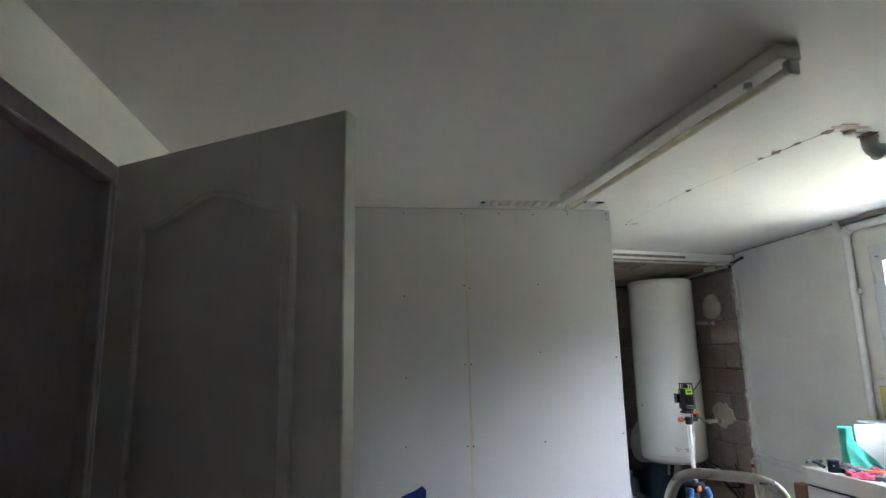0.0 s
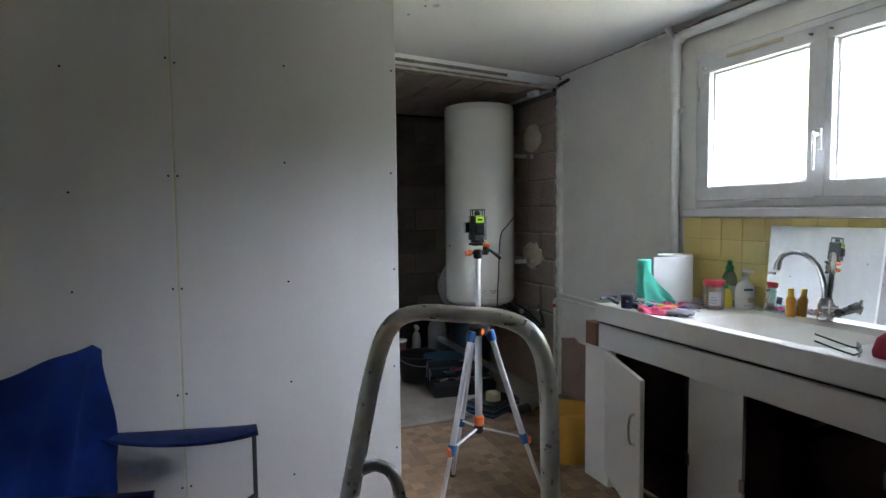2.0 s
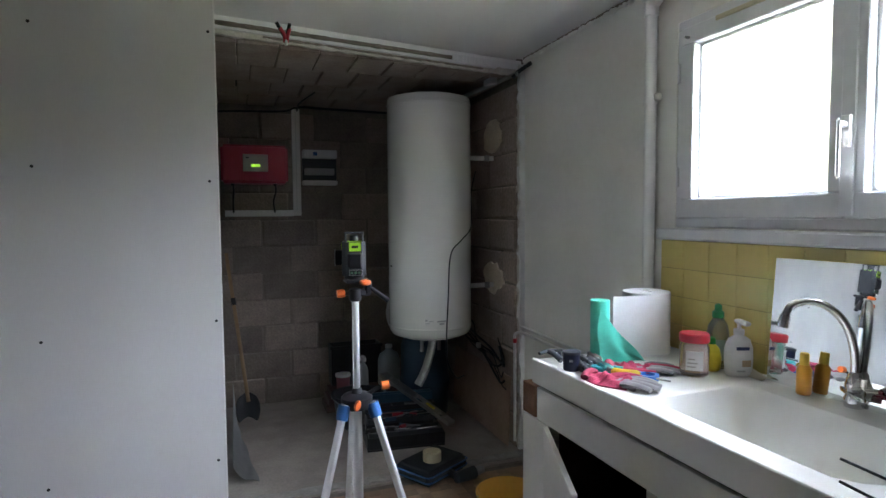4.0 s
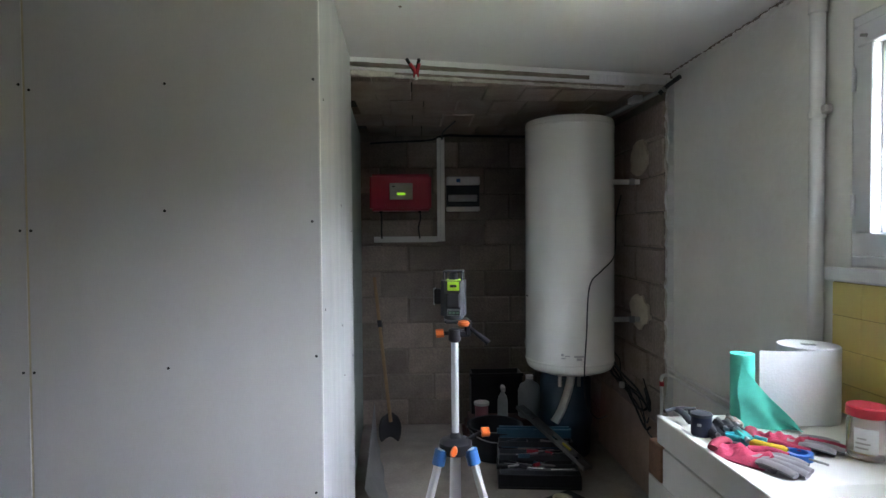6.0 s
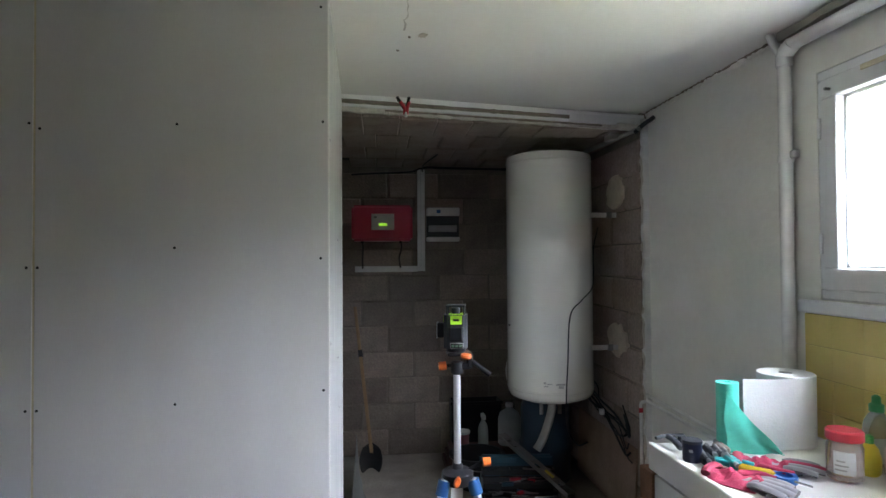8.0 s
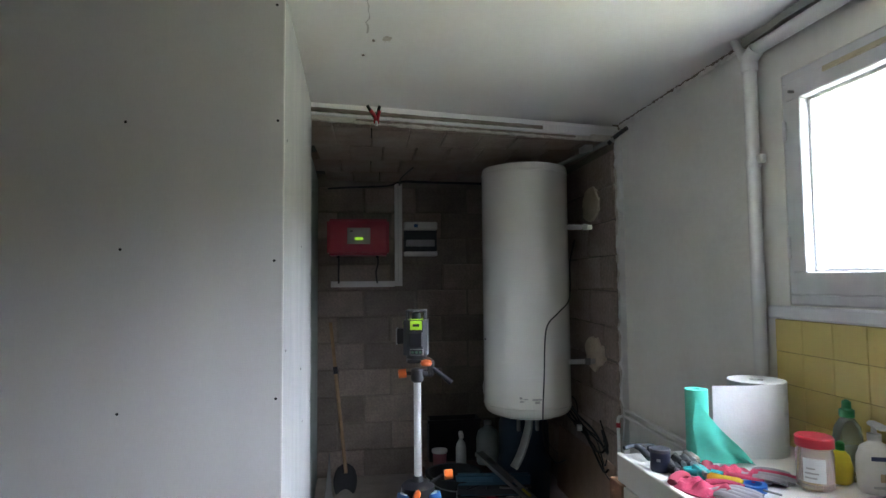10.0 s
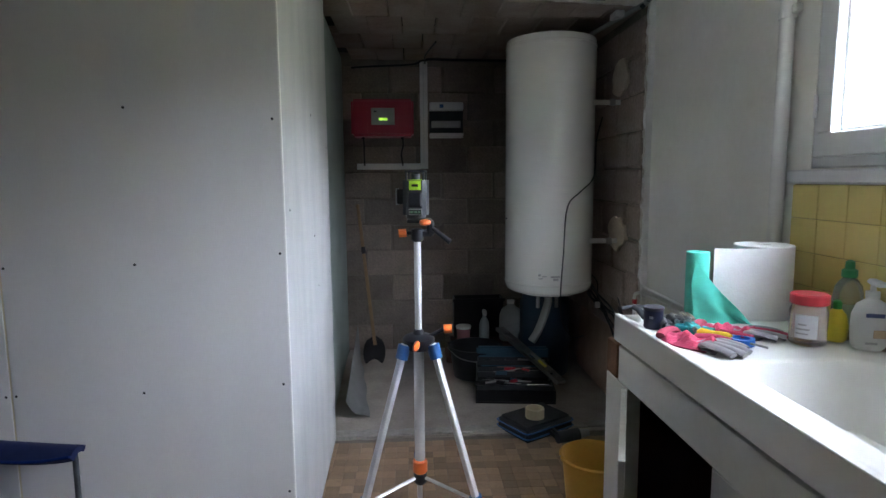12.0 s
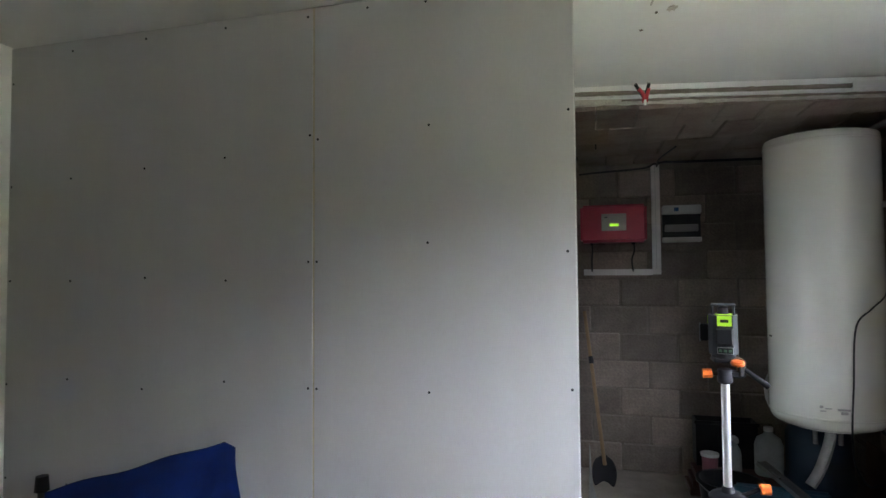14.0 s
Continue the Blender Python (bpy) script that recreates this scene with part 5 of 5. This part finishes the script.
def wrap(r, a0, a1, z0, z1, n=8):
    return grid(n, 1, lambda u, v: (r * math.cos(radians(a0 + (a1 - a0) * u)), r * math.sin(radians(a0 + (a1 - a0) * u)), z0 + (z1 - z0) * v))
lab = part("label", wrap(0.0463, 195, 262, 0.022, 0.084), M_PAPER, jar, "white label")
for k, (a, b) in enumerate(((200, 235), (200, 240), (205, 230))):
    part("label_bar", wrap(0.0467, a, b, 0.032 + 0.012 * k, 0.036 + 0.012 * k), M_GREYP, lab)
dish = thing("dish_soap", (3.08, 2.75, Z0), "clear washing-up liquid bottle with a green cap", "bottle")
part("bottle", lathe([(0.036, 0), (0.040, 0.008), (0.041, 0.115), (0.036, 0.145), (0.022, 0.165), (0.014, 0.172)], 24, 1.0, 0.7), mat("clear_grey_plastic", (0.72, 0.78, 0.74), 0.12, other=(0.68, 0.74, 0.7), bump=0, transmission=0.8), dish, smooth=True)
part("cap", lathe([(0.019, 0.171), (0.019, 0.19), (0.012, 0.195), (0.011, 0.213), (0.004, 0.218)], 20), mat("green_cap", (0.03, 0.25, 0.08), 0.4), dish, "dark green flip cap", smooth=True)
part("label", grid(8, 1, lambda u, v: (0.0418 * math.cos(radians(200 + 75 * u)), 0.0293 * math.sin(radians(200 + 75 * u)), 0.03 + 0.07 * v)), mat("pale_label", (0.45, 0.52, 0.48), 0.6), dish, "pale printed label")
lemon = thing("lemon_bottle", (3.035, 2.728, Z0), "small yellow squeeze bottle with a green cap", "bottle")
part("bottle", lathe([(0.02, 0), (0.027, 0.008), (0.029, 0.045), (0.022, 0.075), (0.010, 0.09)], 24), mat("lemon_yellow", (0.80, 0.66, 0.04), 0.35), lemon, smooth=True)
part("cap", lathe([(0.011, 0.089), (0.011, 0.108), (0.006, 0.112)], 16), mat("leaf_green", (0.05, 0.35, 0.07), 0.4), lemon, "green cap", smooth=True)
soap = thing("soap_dispenser", (3.068, 2.652, Z0), "white pump bottle of hand soap", "soap bottle", turn=-20)
part("bottle", lathe([(0.036, 0), (0.042, 0.008), (0.045, 0.05), (0.044, 0.09), (0.034, 0.118), (0.016, 0.13), (0.014, 0.135)], 28, 1.0, 0.72), M_PLASTICW, soap, smooth=True)
part("collar", lathe([(0.016, 0.134), (0.016, 0.15), (0.007, 0.152), (0.006, 0.17)], 18), M_PLASTICW, soap, smooth=True)
pump = part("pump", B((-0.012, -0.055, 0.168), (0.012, 0.014, 0.182), 0.005), M_PLASTICW, soap)
part("brand_bar", B((-0.022, -0.0335, 0.088), (0.018, -0.0305, 0.098)), mat("navy_print", (0.05, 0.07, 0.18), 0.5), soap)
part("motif", B((-0.004, -0.0338, 0.035), (0.024, -0.0318, 0.056), 0.004), mat("tan_print", (0.5, 0.36, 0.22), 0.5), soap)
part("text_bar", B((-0.02, -0.0335, 0.018), (0.006, -0.0315, 0.024)), M_GREYP, soap)
amber = thing("amber_bottle", (3.082, 2.435, Z0), "small amber bottle with a yellow cap", "bottle")
part("bottle", lathe([(0.017, 0), (0.02, 0.004), (0.02, 0.075), (0.013, 0.086)], 20), mat("amber", (0.72, 0.34, 0.03), 0.3), amber, smooth=True)
part("cap", lathe([(0.013, 0.085), (0.012, 0.118), (0.01, 0.12)], 16), mat("yellow_cap", (0.80, 0.52, 0.06), 0.4), amber, smooth=True)
cloth = thing("paper_scrap", (3.10, 2.60, Z0), "folded scrap of buff paper", "paper")
part("sheet", grid(5, 5, lambda u, v: (-0.022 + 0.044 * u, -0.03 + 0.06 * v, 0.002 + 0.028 * max(0, 1 - abs(2 * u - 1)) * (0.3 + 0.7 * v)), 0.001), mat("buff_paper", (0.55, 0.50, 0.40), 0.85, scale=12), cloth)

def glove(at, turn, flip, cuff):
    g = thing("work_glove", (*at, Z0), "raspberry knit work glove with grey rubber palm, lying flat", "glove", "gloves on the worktop", turn)
    f = -1 if flip else 1
    def palm(u, v):
        w = 0.045 + 0.01 * math.sin(3 * u)
        h = 0.018 * math.sin(math.pi * v) + 0.009 * math.sin(11 * u + 7 * v) * math.sin(math.pi * v) + 0.005 * math.sin(23 * u - 9 * v) * math.sin(math.pi * v)
        return (-0.10 + 0.13 * u, f * (v - 0.5) * 2 * w, 0.003 + h)
    part("back", grid(16, 12, palm, 0.004), M_PINK, g, "raspberry knitted back", smooth=True)
    def coat(u, v):
        w = 0.047
        return (-0.02 + 0.075 * u, f * (v - 0.5) * 2 * w * (1 - 0.1 * u), 0.0015 + 0.010 * math.sin(math.pi * v) + 0.003 * math.sin(12 * u + 8 * v))
    part("palm", grid(10, 10, coat, 0.004), M_RUBBER, g, "grey rubber coated palm", smooth=True)
    for k, (y, ln) in enumerate(((-0.034, 0.07), (-0.012, 0.085), (0.012, 0.08), (0.034, 0.06))):
        pts = [(0.01, f * y * 0.9, 0.014), (0.03, f * y, 0.018), (0.03 + ln * 0.6, f * y * 1.15, 0.016), (0.03 + ln, f * y * 1.2, 0.010)]
        part("finger", S(pts, 0.0150, 0.0075, n=10), M_PINK if k == cuff else M_RUBBER, g, "grey rubber coated finger", smooth=True)
    part("thumb", S([(-0.05, f * 0.035, 0.012), (-0.01, f * 0.062, 0.015), (0.035, f * 0.066, 0.012)], 0.012, 0.009, n=10), M_PINK, g, smooth=True)
    part("cuff", S([(-0.105, f * -0.04, 0.014), (-0.11, f * -0.02, 0.02), (-0.11, f * 0.02, 0.022), (-0.105, f * 0.04, 0.014)], 0.013, 0.01, n=10), mat("dark_cuff", (0.28, 0.03, 0.06), 0.85), g, "dark elastic cuff", smooth=True)
    return g
glove((2.655, 2.695), -58, False, 9)
glove((2.815, 2.80), -35, True, 1)
can = thing("ink_pot", (2.605, 2.90, Z0), "dark navy pot with a pale rim", "pot")
part("pot", lathe([(0.026, 0), (0.028, 0.004), (0.028, 0.062), (0.024, 0.066)], 24), mat("navy_pot", (0.008, 0.011, 0.03), 0.5, shine=0.3), can, smooth=True)
part("label_bar", wrap(0.0284, 222, 244, 0.032, 0.04), M_STEEL, can)
part("rim", lathe([(0.0285, 0.055), (0.0295, 0.057), (0.0295, 0.064), (0.02, 0.0675)], 24), M_DGREY, can, smooth=True)
calip = thing("corner_clamp", (2.60, 3.03, Z0), "small grey T-handled clamp at the worktop corner", "clamp")
part("crossbar", S([(-0.045, 0.0, 0.03), (0.0, 0.012, 0.034), (0.06, 0.016, 0.03)], 0.007, 0.006, n=8), M_DGREY, calip, smooth=True)
part("grip", S([(0.0, 0.01, 0.032), (0.005, -0.02, 0.028), (0.012, -0.055, 0.012)], 0.012, 0.009, n=10), M_DGREY, calip, "grey rubber grip", smooth=True)
part("foot", R((0.045, 0.014, 0.0), (0.045, 0.014, 0.028), 0.008), M_DGREY, calip)
pliers = thing("pliers", (2.655, 2.86, Z0), "pliers with teal grips", "pliers", turn=-40)
for s in (-1, 1):
    part("grip", S([(0.0, 0.006 * s, 0.012), (0.04, 0.016 * s, 0.014), (0.1, 0.014 * s, 0.012)], 0.009, n=10), mat("teal_grip", (0.02, 0.28, 0.30), 0.5), pliers, "teal grip", smooth=True)
part("jaws", S([(0.0, 0, 0.012), (-0.03, 0, 0.012), (-0.055, 0, 0.012)], 0.011, 0.008, n=8), M_BLACK, pliers, smooth=True)
tools2 = thing("screwdriver", (2.72, 2.88, Z0), "black screwdriver lying among the tools", "screwdriver", turn=-60)
part("blade", R((0.0, 0, 0.012), (0.12, 0, 0.008), 0.0035, n=8), M_STEEL, tools2)
part("grip", R((-0.09, 0, 0.014), (0.0, 0, 0.012), 0.013, 0.010), M_BLACK, tools2, smooth=True)
yel = thing("screwdriver", (2.715, 2.75, Z0), "screwdriver with a clear yellow handle", "screwdriver", turn=-50)
part("grip", lathe([(0.010, 0), (0.015, 0.01), (0.013, 0.05), (0.015, 0.08), (0.008, 0.09)], 12), mat("clear_yellow", (0.80, 0.55, 0.05), 0.2, transmission=0.3), yel, smooth=True).matrix_local = pose(0.04, 0, 0.015, 0, -90, 0)
part("blade", R((0.04, 0, 0.015), (0.13, 0, 0.008), 0.003, n=8), M_STEEL, yel)
bt = thing("tape_roll", (2.765, 2.715, Z0), "roll of blue insulating tape lying flat", "tape")
part("roll", lathe([(0.022, 0), (0.034, 0.0), (0.034, 0.018), (0.022, 0.018), (0.022, 0.001)], 28), mat("blue_tape", (0.02, 0.13, 0.45), 0.35), bt, smooth=True)
clutter = [("drill_bit_case", (2.63, 2.865), "small black and teal bit case", M_BLACK), ("cable_end", (2.70, 2.905), "coiled dark cable end", M_DGREY), ("wall_plug_box", (2.69, 2.83), "small teal box of wall plugs", mat("teal_box", (0.03, 0.30, 0.30), 0.5)), ("bit_holder", (2.68, 2.92), "small black bit holder", M_BLACK), ("hinge_piece", (2.73, 2.95), "small rusty metal hinge", M_OLDWOOD), ("bolt_box", (2.64, 2.94), "small dark box of bolts", M_DGREY)]
for n, (x, y), lb, m in clutter:
    t = thing(n, (x, y, Z0), lb + " on the worktop", "hardware", turn=30 * x)
    part("body", B((-0.03, -0.018, 0.0), (0.03, 0.018, 0.028), 0.006), m, t)
    part("pin", R((-0.045, 0.005, 0.02), (0.045, 0.0, 0.024), 0.007, n=8), M_STEEL, t)
mask = thing("dust_mask", (2.735, 1.835, Z0), "red and grey half-face dust mask", "mask")
part("cup", lathe([(0.055, 0.0), (0.058, 0.015), (0.045, 0.055), (0.02, 0.075), (0.005, 0.078)], 24, 1.0, 0.8), M_PINK, mask, smooth=True)
part("filter", R((0.05, -0.04, 0.03), (0.075, -0.06, 0.03), 0.032), M_GREYP, mask, smooth=True)
M_LENS = mat("scratched_lens", (0.8, 0.84, 0.86), 0.15, bump=0.02, transmission=0.6)
specs = thing("safety_glasses", (2.665, 1.905, Z0), "black-framed clear safety glasses", "glasses", turn=35)
part("frame", S([(-0.07, 0.0, 0.012), (-0.04, -0.02, 0.016), (0, -0.025, 0.02), (0.04, -0.02, 0.016), (0.07, 0.0, 0.012)], 0.004, n=8), M_BLACK, specs, smooth=True)
for s in (-1, 1):
    part("temple", S([(0.07 * s, 0, 0.012), (0.072 * s, 0.06, 0.03), (0.068 * s, 0.12, 0.05)], 0.0035, n=8), M_BLACK, specs, smooth=True)
for s in (-1, 1):
    part("lens", grid(6, 4, lambda u, v, s=s: (s * (0.008 + 0.055 * u), -0.026 + 0.012 * u * u, 0.002 + 0.034 * v), 0.0015), M_LENS, specs, "scratched clear lens", smooth=True)
specs.scale = (0.85, 0.85, 0.85)
carton = thing("cardboard_box", (3.08, 1.86, Z0), "small brown cardboard box by the mirror", "box")
part("box", B((-0.05, -0.06, 0), (0.05, 0.06, 0.06), 0.002), mat("cardboard", (0.42, 0.29, 0.17), 0.9, scale=10), carton)

# ---- pieces of walls and floor: tiles, blocks, parquet ----
wall_tiles = thing("tile_splashback", (XR - 0.002, 3.122, 0.895), "yellow glazed tile splashback above the worktop", "tiles", kind="structure")
part("grout", B((-0.004, -2.225, 0.0), (0.0, 0.0, 0.425)), M_GROUT, wall_tiles)
tile_mesh = mesh_of("tile", B((-0.011, -0.1227, 0.0008), (-0.004, -0.0008, 0.1072), 0.0014), M_TILE)
half_mesh = mesh_of("tile", B((-0.011, -0.1227, 0.0008), (-0.004, -0.0008, 0.0985), 0.0014), M_TILE)
for i in range(18):
    for j in range(4):
        t = new("tile", half_mesh if j == 0 else tile_mesh)
        t.parent, t.location = wall_tiles, (0, -0.1235 * i, 0.108 * j - (0.0085 if j else 0.0))

rnd = random.Random(3)
def block_meshes(w, axis):
    out = []
    for k in range(3):
        r = random.Random(k + int(100 * w))
        a, b = ((0.004, 0.0, 0.004), (w - 0.008, 0.05, 0.196)) if axis == "x" else ((0.0, 0.004, 0.004), (0.05, w - 0.008, 0.196))
        bm = B(a, b, 0.009)
        for v in bm.verts:
            v.co += Vector((r.uniform(-1, 1), r.uniform(-1, 1), r.uniform(-1, 1))) * 0.005
        out.append(mesh_of("block", bm, M_BLOCK if axis == "x" else M_SIDEBLOCK))
    return out
for parent, axis, length in ((wall_niche_back, "x", 2.0), (wall_niche_side, "y", 1.40)):
    kinds = {w: block_meshes(w, axis) for w in (0.4, 0.2)}
    for j in range(12):
        u, first = 0.0, True
        if j == 11:
            continue
        while u < length - 0.15:
            w = 0.2 if (first and j % 2) or u > length - 0.4 else 0.4
            b = new("block", rnd.choice(kinds[w]))
            b.parent = parent
            b.location = (u, rnd.uniform(-0.004, 0.003), 0.2 * j) if axis == "x" else (rnd.uniform(-0.003, 0.004), u, 0.2 * j)
            u, first = u + w, False

# parquet: single pieces near the niche, the rest joined
P = 0.06
floor_parquet = thing("floor_parquet", (0, 0, 0), "worn brown mosaic parquet with mixed light and dark pieces", "floor", kind="structure")
piece = mesh_of("parquet_piece", B((0.0006, 0.0006, -0.011), (P - 0.0006, P - 0.0006, 0.0), 0.0008), M_PARQUET)
M_PARQUET_J = M_PARQUET.copy()
nt = M_PARQUET_J.node_tree
geo = nt.nodes.new("ShaderNodeNewGeometry")
rng = [n for n in nt.nodes if n.type == "MAP_RANGE" and n.inputs["To Max"].default_value > 1][0]
nt.links.new(geo.outputs["Random Per Island"], rng.inputs["Value"])
verts, faces = [], []
for i in range(-14, 54):
    for j in range(-30, 70):
        x, y = i * P, j * P + 0.028
        if x < XL - 0.2 or x > XR - P or y > 4.165 - P or (y > 3.0 and x < 1.4):
            continue
        if 1.55 < x < 2.5 and 3.35 < y:
            o = new("parquet_piece", piece)
            o.parent, o.location = floor_parquet, (x, y, -0.0005 * ((i * 7 + j * 3) % 3))
            if (i + j) % 2:
                o.rotation_euler, o.location.x = (0, 0, math.pi / 2), x + P
        else:
            k = len(verts)
            e, h = 0.0006, -0.0005 * ((i * 7 + j * 3) % 3)
            verts += [(x + a, y + b, c + h) for c in (-0.011, 0.0) for a, b in ((e, e), (P - e, e), (P - e, P - e), (e, P - e))]
            faces += [(k + 4, k + 5, k + 6, k + 7)] + [(k + a, k + (a + 1) % 4, k + 4 + (a + 1) % 4, k + 4 + a) for a in range(4)]
me = bpy.data.meshes.new("parquet_rest")
me.from_pydata(verts, [], faces)
me.materials.append(M_PARQUET_J)
rest = new("parquet_rest", me)
rest.parent = floor_parquet
tagged(rest, kind="stuff")
